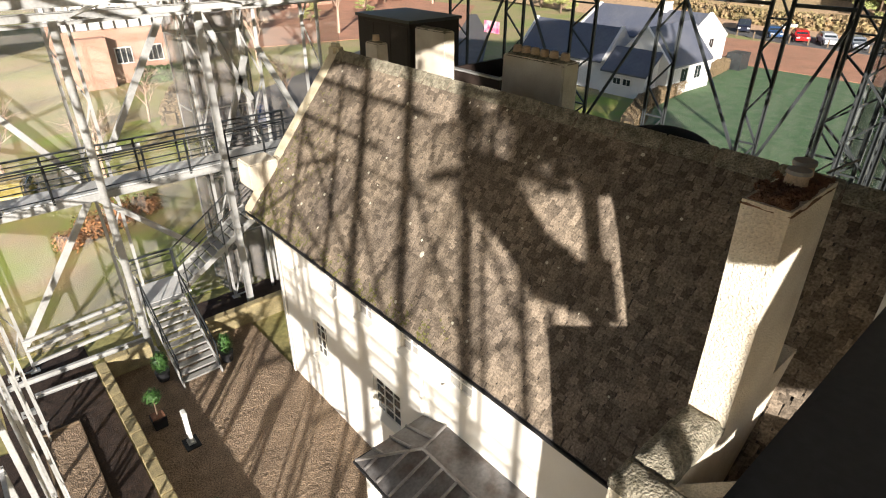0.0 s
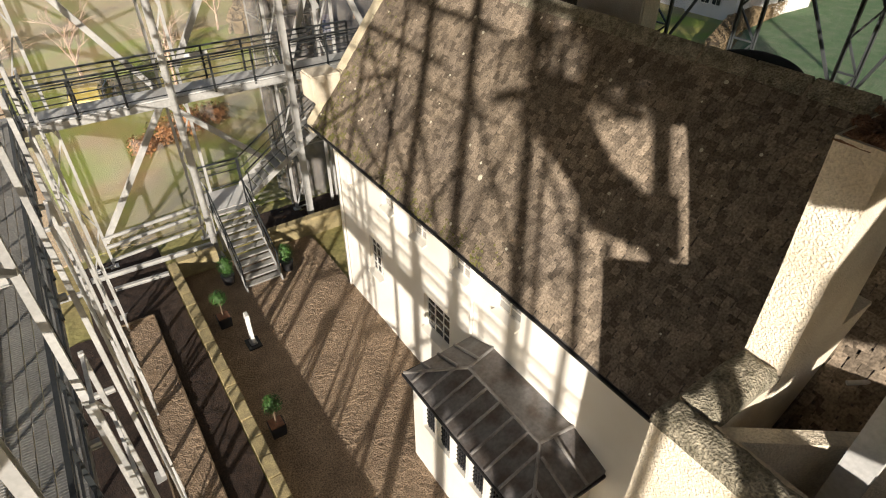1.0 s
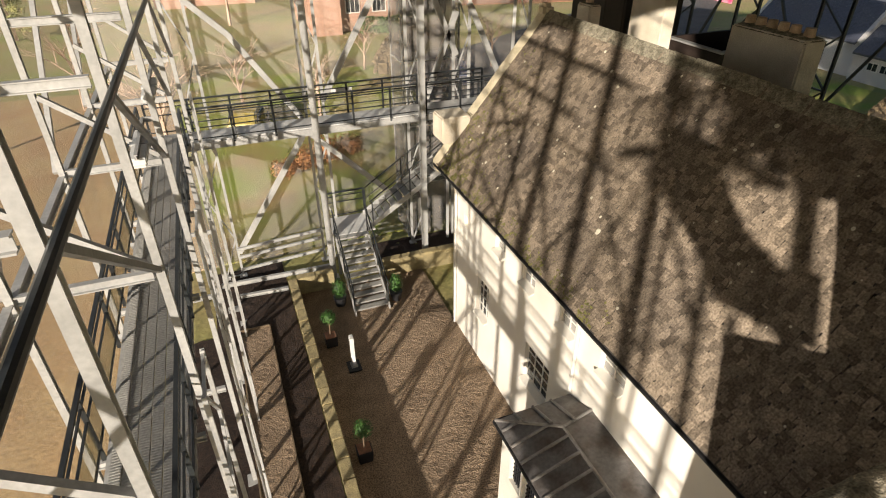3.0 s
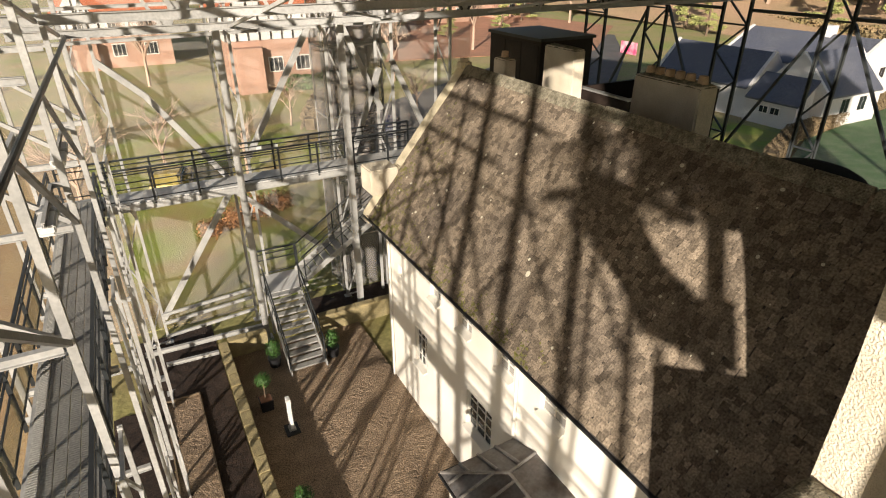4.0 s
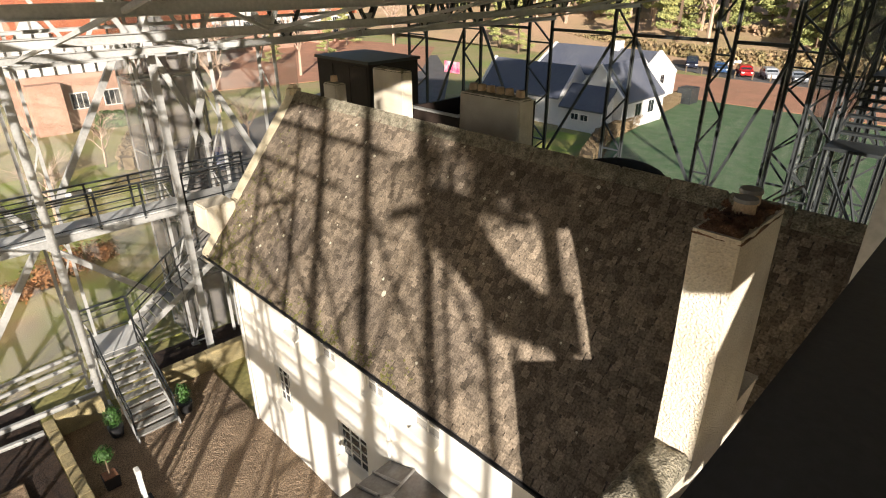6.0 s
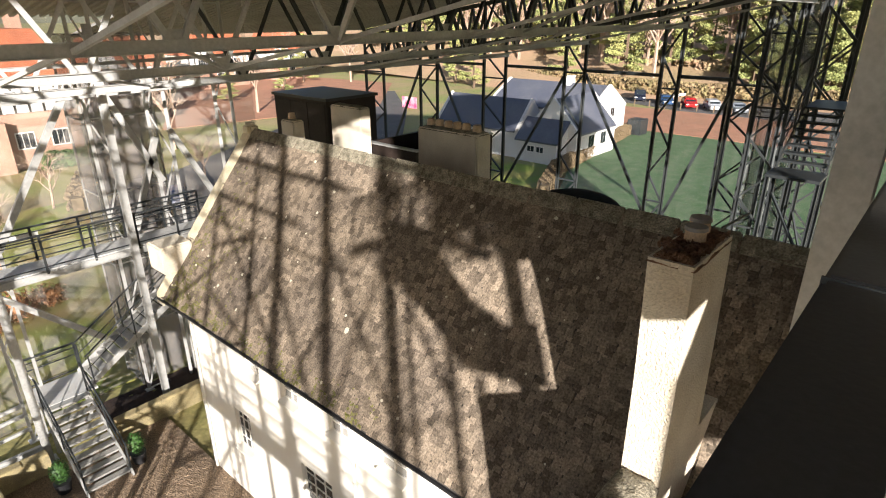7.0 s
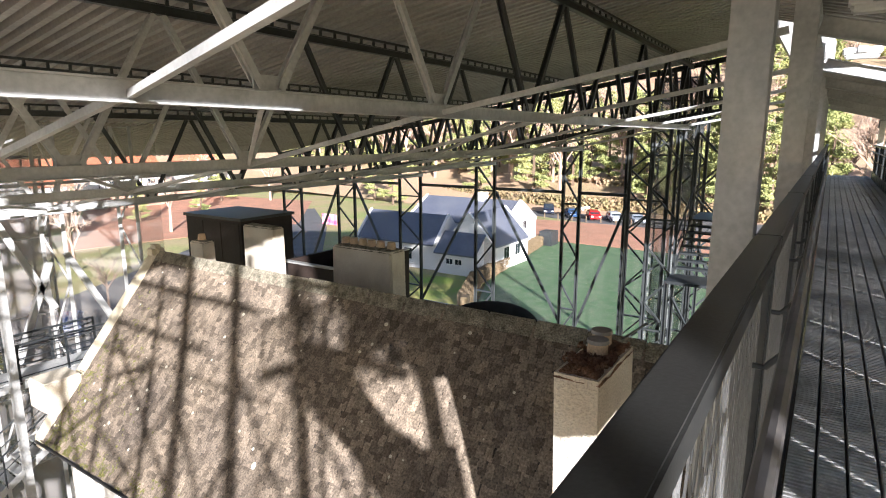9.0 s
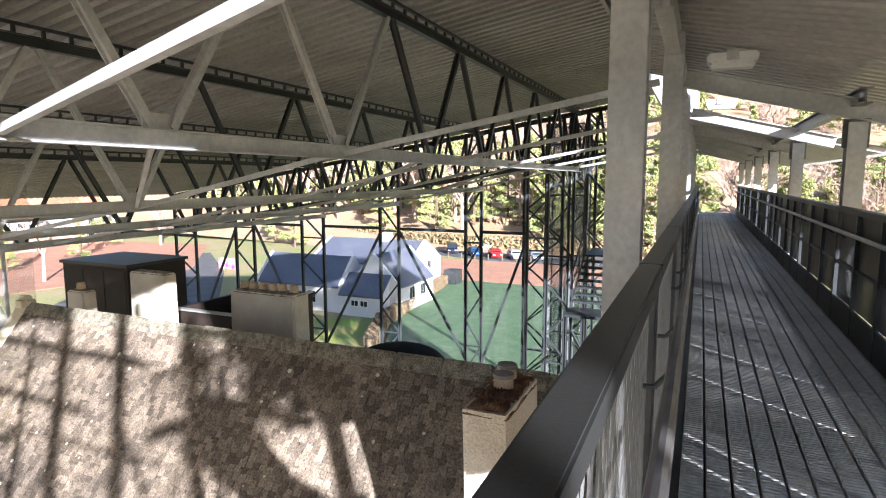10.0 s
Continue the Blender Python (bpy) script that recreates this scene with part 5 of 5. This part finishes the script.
# ---- cottage ----
COTTAGE = mat("cottage_render", (0.64, 0.63, 0.61), (0.55, 0.53, 0.50), 0.85, 0, 0.6, 20, 0.2, 0.01, 0.05)
CSLATE = mat("blue_slate", (0.085, 0.092, 0.12), (0.11, 0.115, 0.135), 0.5, 0, 0.5, 6, 0.3, 0.02, 0.25)
cottage = thing("cottage", "white rendered cottage with blue-grey slate roofs", "house")


def wing(x0, y0, x1, y1, eave, ridge, axis, label=""):
    """A gabled wing: walls, two roof slopes with thickness, raised gable copings."""
    if axis == "y":
        m = (x0 + x1) / 2
        out = [(x0, -0.1), (x1, -0.1), (x1, eave), (m, ridge), (x0, eave)]
        w = part("wing_wall", P(out, y0, y1), COTTAGE, cottage)
        s = (ridge - eave) / (m - x0)
        for sg in (-1, 1):
            e = m + sg * (m - x0 + 0.25)
            part("roof_slope", P([(m, ridge + 0.02), (e, eave - 0.25 * s + 0.02), (e, eave - 0.25 * s + 0.17), (m, ridge + 0.17)], y0 + 0.3, y1 - 0.3), CSLATE, cottage, "blue-grey slate slope")
        for a in (y0 - 0.02, y1 - 0.28):
            part("gable_coping", P([(x0 - 0.1, eave - 0.1), (m, ridge + 0.02), (x1 + 0.1, eave - 0.1), (x1 + 0.1, eave + 0.14), (m, ridge + 0.3), (x0 - 0.1, eave + 0.14)], a, a + 0.3), COTTAGE, cottage, "white raised gable edge")
    else:
        m = (y0 + y1) / 2
        w = part("wing_wall", P([(y0, -0.1), (y1, -0.1), (y1, eave), (m, ridge), (y0, eave)], x0, x1, "x"), COTTAGE, cottage)
        s = (ridge - eave) / (m - y0)
        for sg in (-1, 1):
            e = m + sg * (m - y0 + 0.25)
            part("roof_slope", P([(m, ridge + 0.02), (e, eave - 0.25 * s + 0.02), (e, eave - 0.25 * s + 0.17), (m, ridge + 0.17)], x0 + 0.3, x1 - 0.3, "x"), CSLATE, cottage, "blue-grey slate slope")
        for a in (x0 - 0.02, x1 - 0.28):
            part("gable_coping", P([(y0 - 0.1, eave - 0.1), (m, ridge + 0.02), (y1 + 0.1, eave - 0.1), (y1 + 0.1, eave + 0.14), (m, ridge + 0.3), (y0 - 0.1, eave + 0.14)], a, a + 0.3, "x"), COTTAGE, cottage, "white raised gable edge")


wing(45.8, 31.0, 50.4, 41.3, 2.6, 5.0, "y")
wing(55.0, 28.4, 63.0, 41.5, 3.4, 5.6, "y")
wing(47.2, 25.6, 54.9, 30.9, 2.7, 5.4, "x")
part("lean_to", P([(45.3, -0.1), (47.15, -0.1), (47.15, 3.55), (45.3, 1.95)], 26.5, 30.9), COTTAGE, cottage)
part("lean_to_roof", P([(45.1, 1.82), (47.15, 3.6), (47.15, 3.78), (45.1, 1.98)], 26.3, 30.95), CSLATE, cottage, "blue-grey slate slope")
part("chimney", B((58.5, 33, 5.3, 59.5, 33.9, 6.5)), COTTAGE, cottage)


def cot_win(face, u, z, w, h, at):
    if face == "x":
        win = part("window", B((at - 0.05, u - w / 2 - 0.06, z - 0.06, at - 0.01, u + w / 2 + 0.06, z + h + 0.06)), PAINT, cottage)
        part("pane", B((at - 0.07, u - w / 2, z, at - 0.055, u - 0.03, z + h), (at - 0.07, u + 0.03, z, at - 0.055, u + w / 2, z + h)), GLASS, win)
    else:
        win = part("window", B((u - w / 2 - 0.06, at - 0.05, z - 0.06, u + w / 2 + 0.06, at - 0.01, z + h + 0.06)), PAINT, cottage)
        part("pane", B((u - w / 2, at - 0.07, z, u - 0.03, at - 0.055, z + h), (u + 0.03, at - 0.07, z, u + w / 2, at - 0.055, z + h)), GLASS, win)


for f, u, z, w, h, at in (("x", 29.2, 0.95, 0.7, 0.5, 45.3), ("x", 28.2, 0.95, 0.7, 0.5, 45.3), ("x", 34.5, 0.8, 0.9, 1.1, 45.8), ("x", 38.5, 0.8, 0.9, 1.1, 45.8), ("y", 50.0, 1.1, 1.0, 1.1, 25.6), ("y", 52.4, 1.1, 1.0, 1.1, 25.6), ("y", 58.2, 2.5, 0.8, 0.9, 28.4), ("y", 59.8, 2.5, 0.8, 0.9, 28.4)):
    cot_win(f, u, z, w, h, at)
solo("garden_shed", B((63.6, 26.6, -0.05, 65.6, 28.2, 1.7), bevel=0.03), DARK, "dark wheeled bins and store beside the cottage", "shed")


# ---- red sandstone house ----
RSTONE = mat("red_sandstone", (0.43, 0.26, 0.19), (0.34, 0.21, 0.15), 0.9, 0, 0.8, 8, 0.4, 0.03, 0.2)
RTILE = mat("red_tile", (0.42, 0.13, 0.06), (0.32, 0.10, 0.05), 0.8, 0, 0.6, 10, 0.4, 0.03, 0.2)
BEAMB = mat("black_beam", (0.03, 0.028, 0.025), None, 0.7, 0, 1, 10, 0, 0.01, 0.1)


def villa(x, y, w, d, z1, z2, label, seed, timber=True):
    t = thing("villa", label, "house", at=(x, y, 0))
    r = random.Random(seed)
    part("stone_wall", B((0, 0, -0.1, w, d, z1)), RSTONE, t, "red sandstone ground floor")
    up = part("upper_wall", B((-0.15, -0.15, z1, w + 0.15, d, z2)), COTTAGE, t, "white upper floor with black timbers")
    part("roof", P([(-0.7, z2), (w + 0.7, z2), (w - 2.2, z2 + 4.4), (2.2, z2 + 4.4)], -0.6, d + 0.6), RTILE, t, "red tiled roof")
    part("gable", P([(0.2, z2 - 0.1), (4.2, z2 - 0.1), (2.2, z2 + 2.9)], -0.75, 3), COTTAGE, t)
    if timber:
        for i in range(int(w / 1.1) + 1):
            part("timber", B((i * 1.1 - 0.1, -0.2, z1, i * 1.1 + 0.08, -0.155, z2)), BEAMB, up)
        for xx in (0.9, 2.2, 3.5):
            part("timber", B((xx - 0.09, -0.8, z2 - 0.1, xx + 0.09, -0.755, z2 + (2.4 if xx == 2.2 else 1.0))), BEAMB, up)
    for i in range(3):
        u = w * (0.2 + 0.3 * i)
        for z, h in ((z1 * 0.35, 1.5), (z1 + 0.8, 1.1)):
            o = -0.02 if z < z1 else -0.21
            win = part("window", B((u - 0.75, o - 0.06, z, u + 0.75, o, z + h)), PAINT, t)
            for k in range(3):
                part("pane", B((u - 0.66 + k * 0.46, o - 0.08, z + 0.1, u - 0.26 + k * 0.46, o - 0.062, z + h - 0.1)), GLASS, win)
    part("chimney", B((w * 0.7, d / 2 - 0.5, z2 + 2, w * 0.7 + 1.1, d / 2 + 0.5, z2 + 6)), RSTONE, t)
    part("bay", B((w * 0.2 - 1.3, -1.2, -0.1, w * 0.2 + 1.3, -0.01, z1 - 0.6)), RSTONE, t)
    return t


villa(9.2, 62, 9.2, 9, 4.9, 7.4, "red sandstone villa with white timbered upper floor", 1)
villa(-6, 84, 12, 9, 3.6, 6.0, "distant red-roofed villa with white walls", 2)
villa(52, 108, 12, 9, 3.4, 6.0, "distant red-roofed villa among bare trees", 3)
villa(72, 112, 10, 8, 3.2, 5.6, "distant red-roofed villa among bare trees", 4, False)
villa(30, 92, 10, 8, 3.4, 6.0, "distant red-roofed villa beyond the lane", 5)


# ---- cars ----
def car_paint(name, col):
    m = mat(name, col, tuple(c * 0.8 for c in col), 0.25, 0.2, 1, 5, 0, 0.001, 0.04)
    return m


RUBBER = mat("tyre", (0.02, 0.02, 0.02), None, 0.8, 0, 5, 40, 0.1, 0.002, 0.2)


def car(x, y, turn, paint, label, tall=False):
    t = thing("parked_car", label, "car", "parked cars", at=(x, y, 0.02))
    t.rotation_euler.z = radians(turn)
    h = 1.75 if tall else 1.45
    bm = P([(-2.1, 0.3), (2.15, 0.3), (2.2, 0.75), (1.1, 0.95), (0.5, h - 0.05), (-1.3, h), (-2.05, 0.98), (-2.15, 0.7)], -0.86, 0.86)
    for v in bm.verts:
        if v.co.z > 1.1:
            v.co.y *= 0.84
    bmesh.ops.bevel(bm, geom=bm.edges[:], offset=0.09, segments=2, affect="EDGES")
    body = part("body", bm, paint, t)
    for sg in (-1, 1):
        bm = P([(0.85, 0.98), (0.42, h - 0.16), (-1.2, h - 0.12), (-1.65, 1.0)], sg * 0.8, sg * 0.86)
        part("side_window", bm, GLASS, t)
    bm = bmesh.new()
    bar(bm, (1.06, 0, 0.99), (0.55, 0, h - 0.14), 1.35, 0.05)
    part("windscreen", bm, GLASS, t)
    for a in (-1.3, 1.35):
        for sg in (-1, 1):
            bm = bmesh.new()
            bmesh.ops.create_cone(bm, cap_ends=True, segments=18, radius1=0.33, radius2=0.33, depth=0.22, matrix=Matrix.Translation((a, sg * 0.8, 0.33)) @ Matrix.Rotation(radians(90), 4, "X"))
            wh = part("wheel", bm, RUBBER, t)
            bm = bmesh.new()
            bmesh.ops.create_cone(bm, cap_ends=True, segments=14, radius1=0.2, radius2=0.2, depth=0.24, matrix=Matrix.Translation((a, sg * 0.8, 0.33)) @ Matrix.Rotation(radians(90), 4, "X"))
            part("rim", bm, STEEL, wh)
    for sg in (-1, 1):
        part("headlight", B((2.12, sg * 0.6 - 0.18, 0.62, 2.2, sg * 0.6 + 0.18, 0.76)), LAMPW, body)
    return t


car(91.5, 39.0, 205, car_paint("navy_paint", (0.02, 0.025, 0.045)), "dark blue estate car parked beside the lawn", True)
car(89.5, 34.0, 215, car_paint("blue_paint", (0.03, 0.07, 0.16)), "blue car parked by the wooden posts")
car(88.8, 30.2, 210, car_paint("red_paint", (0.45, 0.02, 0.02)), "bright red car parked by the wooden posts")
car(88.6, 26.8, 212, car_paint("silver_paint", (0.45, 0.47, 0.5)), "silver car parked by the wooden posts")
car(88.2, 23.4, 212, car_paint("grey_paint", (0.2, 0.22, 0.25)), "grey car parked by the wooden posts")
car(98, 34, 120, car_paint("white_paint_car", (0.7, 0.7, 0.7)), "white car parked near the woods")
car(17, 41, 60, car_paint("navy_paint_b", (0.03, 0.05, 0.12)), "dark blue car parked on the drive")
car(40, 50, 40, car_paint("silver_paint_b", (0.5, 0.52, 0.55)), "silver car parked on the lane")
car(44, 53.5, 40, car_paint("white_paint_b", (0.65, 0.66, 0.68)), "pale car parked on the lane")
car(1.0, 36.1, 75, car_paint("yellow_paint", (0.42, 0.33, 0.08)), "yellow and grey car standing on the lawn")
for i in range(9):
    solo("fence_post", B((85.6, 21 + i * 2.3, -0.05, 85.75, 21.15 + i * 2.3, 0.95), bevel=0.02), TIMBER, "short wooden post along the car park", "post", "posts along the car park")
solo("banner", B((62, 60, -0.02, 62.1, 63, 1.6)), mat("pink_banner", (0.6, 0.05, 0.15), (0.65, 0.6, 0.6), 0.6, 0, 1, 10, 0, 0.001, 0.1), "pink and white banner on a fence", "banner")

# ---- trees ----
BIRCH = mat("bare_twigs", (0.36, 0.25, 0.18), (0.44, 0.33, 0.25), 0.9, 0, 0.5, 10, 0, 0.01, 0.2, island=0.3)
PINE = mat("pine_needles", (0.25, 0.28, 0.095), (0.36, 0.34, 0.12), 0.85, 0, 0.3, 5, 0, 0.01, 0.2, island=0.3)


def limb(vs, fs, a, b, r0, r1):
    d = (b - a).normalized()
    u = d.orthogonal().normalized()
    w = d.cross(u)
    k = len(vs)
    for p, r in ((a, r0), (b, r1)):
        for i in range(4):
            an = i * math.pi / 2
            vs.append(p + u * (math.cos(an) * r) + w * (math.sin(an) * r))
    for i in range(4):
        fs.append((k + i, k + (i + 1) % 4, k + 4 + (i + 1) % 4, k + 4 + i))


def grow(vs, fs, r, a, d, n, rad, depth):
    b = a + d * n
    limb(vs, fs, a, b, rad, rad * 0.65)
    if depth == 0:
        return
    for _ in range(3 if depth > 1 else 4):
        q = Vector((r.gauss(0, 1), r.gauss(0, 1), r.gauss(0, 0.6))).normalized()
        e = (d + q * r.uniform(0.45, 0.85)).normalized()
        s = r.uniform(0.45, 1.0)
        grow(vs, fs, r, a.lerp(b, s), e, n * r.uniform(0.55, 0.78), rad * 0.5, depth - 1)


def mesh_of(name, vs, fs, material):
    me = bpy.data.meshes.new(name)
    me.from_pydata(vs, [], fs)
    me.materials.append(material)
    return me


def bare_tree(seed, h):
    r = random.Random(seed)
    vs, fs = [], []
    top = Vector((r.uniform(-0.3, 0.3), r.uniform(-0.3, 0.3), h * 0.55))
    limb(vs, fs, Vector((0, 0, -0.2)), top, h * 0.022, h * 0.012)
    tr = mesh_of("trunk", vs, fs, BIRCH)
    vs, fs = [], []
    for i in range(9):
        a = Vector((0, 0, -0.2)).lerp(top, r.uniform(0.4, 1.0))
        an = r.uniform(0, 6.28)
        grow(vs, fs, r, a, Vector((math.cos(an) * 0.6, math.sin(an) * 0.6, r.uniform(0.6, 1.1))).normalized(), h * r.uniform(0.18, 0.3), h * 0.010, 3)
    return tr, mesh_of("crown", vs, fs, BIRCH)


def pine_tree(seed, h, tufts=330, sz=0.0105):
    r = random.Random(seed)
    vs, fs = [], []
    limb(vs, fs, Vector((0, 0, -0.2)), Vector((0, 0, h * 0.95)), h * 0.02, h * 0.004)
    k = 0
    tips = []
    for i in range(34):
        z = h * (0.08 + 0.88 * i / 34)
        an = r.uniform(0, 6.28)
        L = h * 0.24 * (1.05 - 0.8 * i / 34) * r.uniform(0.6, 1.15)
        e = Vector((math.cos(an) * L, math.sin(an) * L, z + L * r.uniform(-0.1, 0.25)))
        limb(vs, fs, Vector((0, 0, z)), e, h * 0.005, h * 0.002)
        tips.append((Vector((0, 0, z)), e))
    tr = mesh_of("trunk", vs, fs, BARK)
    vs, fs = [], []
    for a, e in tips:
        for _ in range(tufts):
            s = r.uniform(0.35, 1.08)
            p = a.lerp(e, s) + Vector((r.gauss(0, 1), r.gauss(0, 1), r.gauss(0, 0.6))) * h * 0.019
            q = Vector((r.gauss(0, 1), r.gauss(0, 1), r.gauss(0, 0.7))).normalized() * h * sz
            w = q.cross(Vector((r.gauss(0, 1), r.gauss(0, 1), r.gauss(0, 1)))).normalized() * h * sz * 0.6
            b = len(vs)
            vs += [p + q, p + w, p - q, p - w]
            fs.append((b, b + 1, b + 2, b + 3))
    return tr, mesh_of("crown", vs, fs, PINE)


BT = [bare_tree(s, 9) for s in (1, 2, 3)]
PT = [pine_tree(s, 13) for s in (4, 5, 6)]
PTFAR = [pine_tree(s, 13, 90, 0.02) for s in (7, 8, 9)]


def plant_tree(kind, x, y, z, s, turn, label, group):
    tr, cr = kind
    t = thing("tree", label, "tree", group, at=(x, y, z))
    t.rotation_euler.z = turn
    t.scale = (s, s, s)
    for nm, me in (("trunk", tr), ("crown", cr)):
        o = new(nm, me)
        o.parent = t
    return t


def hill_z(x, y):
    d = max(0.0, (x - 96 + 0.15 * (y - 30)) / 100.0)
    return 26 * d ** 1.15 + 1.2 * noise.noise((x * 0.02, y * 0.02, 5)) * min(1, d * 3)


vs, fs = [], []
nx, ny = 24, 40
for j in range(ny + 1):
    for i in range(nx + 1):
        x, y = 92 + i * 9, -150 + j * 11
        vs.append((x, y, hill_z(x, y) - (0.3 if i == 0 else 0.0)))
for j in range(ny):
    for i in range(nx):
        a = j * (nx + 1) + i
        fs.append((a, a + 1, a + nx + 2, a + nx + 1))
me = mesh_of("hillside", vs, fs, mat("russet_hillside", (0.40, 0.26, 0.16), (0.30, 0.23, 0.12), 0.95, 0, 0.08, 3, 0.5, 0.1, 0.25))
tagged(new("hillside", me), "russet wooded hillside behind the car park", "hill", kind="structure")
r = random.Random(21)
for i in range(110):
    y = -55 + i * 1.7 + r.uniform(-2, 2)
    x = 101 + r.uniform(0, 16) + (4 if y > 60 else 0)
    if r.random() < 0.6:
        plant_tree(PT[r.randrange(3)], x, y, hill_z(x, y), r.uniform(0.95, 1.5), r.uniform(0, 6), "tall Scots pine with green crown at the wood's edge", "trees behind the car park")
    else:
        plant_tree(BT[r.randrange(3)], x, y, hill_z(x, y), r.uniform(1.4, 2.1), r.uniform(0, 6), "bare winter tree with fine brown twigs", "trees behind the car park")
RUSSETM = mat("bramble_thicket", (0.24, 0.17, 0.09), (0.17, 0.15, 0.06), 0.9, 0, 0.6, 8, 0, 0.01, 0.3, island=0.35)
SCRUB = mat("bare_scrub", (0.33, 0.22, 0.14), (0.26, 0.21, 0.10), 0.9, 0, 0.4, 8, 0, 0.01, 0.3, island=0.3)
# the woods beyond, joined
for kind, material, n, label in ((BT, BIRCH, 380, "bare brown winter wood on the hillside"), (PTFAR, PINE, 110, "scattered green pines on the hillside")):
    vs, fs = [], []
    for i in range(n):
        x, y = r.uniform(122, 250), r.uniform(-110, 240)
        m = Matrix.Translation((x, y, hill_z(x, y))) @ Matrix.Rotation(r.uniform(0, 6), 4, "Z") @ Matrix.Scale(r.uniform(0.9, 1.6), 4)
        me = kind[r.randrange(3)][1]
        b = len(vs)
        vs += [m @ v.co for v in me.vertices]
        fs += [[b + k for k in p.vertices] for p in me.polygons]
    tagged(new("far_wood", mesh_of("far_wood", vs, fs, material)), label, "wood", kind="stuff")
hedge([(98.5, -50), (99, 10), (97.5, 40), (105, 75), (120, 110)], 2.4, 2.2, "brown bramble thicket along the wood's edge", RUSSETM, n=70, size=0.3)
hedge([(114, -70), (113, 20), (116, 60), (132, 120)], 4.5, 4.0, "bare brown scrub under the trees", SCRUB, n=60, size=0.45)
for x, y, s, k in ((-3.5, 33, 0.75, 0), (1.0, 40, 0.6, 1), (5.5, 37, 0.55, 2), (-9, 44, 0.8, 0), (11, 47, 0.55, 1), (21, 44, 0.6, 2), (-14, 36, 0.8, 1), (26, 60, 0.9, 0), (45, 75, 1.1, 2), (36, 82, 1.1, 1), (66, 100, 1.3, 0), (80, 96, 1.3, 2), (2, 70, 1.0, 2), (24, 76, 1.0, 0)):
    plant_tree(BT[k], x, y, 0, s, k + x, "bare winter tree on the lawn", "bare garden trees")
for x, y, s, k in ((60, 90, 0.6, 0), (48, 88, 0.5, 1), (74, 104, 0.8, 2), (-18, 70, 0.8, 1), (92, 78, 0.9, 0), (88, 70, 0.8, 1)):
    plant_tree(PT[k], x, y, 0, s, k + x, "green pine beyond the lane", "pines beyond the lane")

# moss tufts on the chimney head, green moss along the gable end of the eave
bm = bmesh.new()
r = random.Random(8)
for _ in range(1500):
    x, y = r.uniform(4.97, 5.95), r.uniform(1.49, 1.94)
    if noise.noise((x * 5, y * 5, 9)) > -0.12 + 0.5 * max(0, x - 5.6):
        p = Vector((x, y, 10.66 + r.uniform(0, 0.05)))
        q = Vector((r.gauss(0, 1), r.gauss(0, 1), r.gauss(0, 0.8))).normalized() * 0.022
        w = q.cross(Vector((r.gauss(0, 1), r.gauss(0, 1), r.gauss(0, 1)))).normalized() * 0.016
        bm.faces.new([bm.verts.new(p + e) for e in (q, w, -q, -w)])
tagged(part("moss_tuft", bm, MOSS, chim, "rusty brown moss tufts"), kind="stuff")
GMOSS = mat("green_roof_moss", (0.17, 0.16, 0.045), (0.11, 0.11, 0.035), 0.95, 0, 6, 50, 0.5, 0.01, 0.35)
bm = bmesh.new()
for _ in range(2600):
    up, y = abs(r.gauss(0, 1.5)), 14.65 - abs(r.gauss(0, 1.0))
    if r.random() < 0.45:
        up, y = abs(r.gauss(0, 0.22)), r.uniform(6.5, 14.6)
    if up < 5.0 and noise.noise((up * 2.2, y * 2.2, 4)) > -0.1:
        m = on_roof(up, y, 0.034)
        bmesh.ops.create_circle(bm, cap_ends=True, segments=5, radius=r.uniform(0.012, 0.035), matrix=m @ Matrix.Diagonal((r.uniform(0.7, 1.6), 1, 1, 1)))
tagged(part("moss_patch", bm, GMOSS, roof, "olive moss along the gable and eave"), kind="stuff")

# ---- slates one by one, last ----
for me, m in SLATE_PIECES:
    piece("slate", me, roof, m)
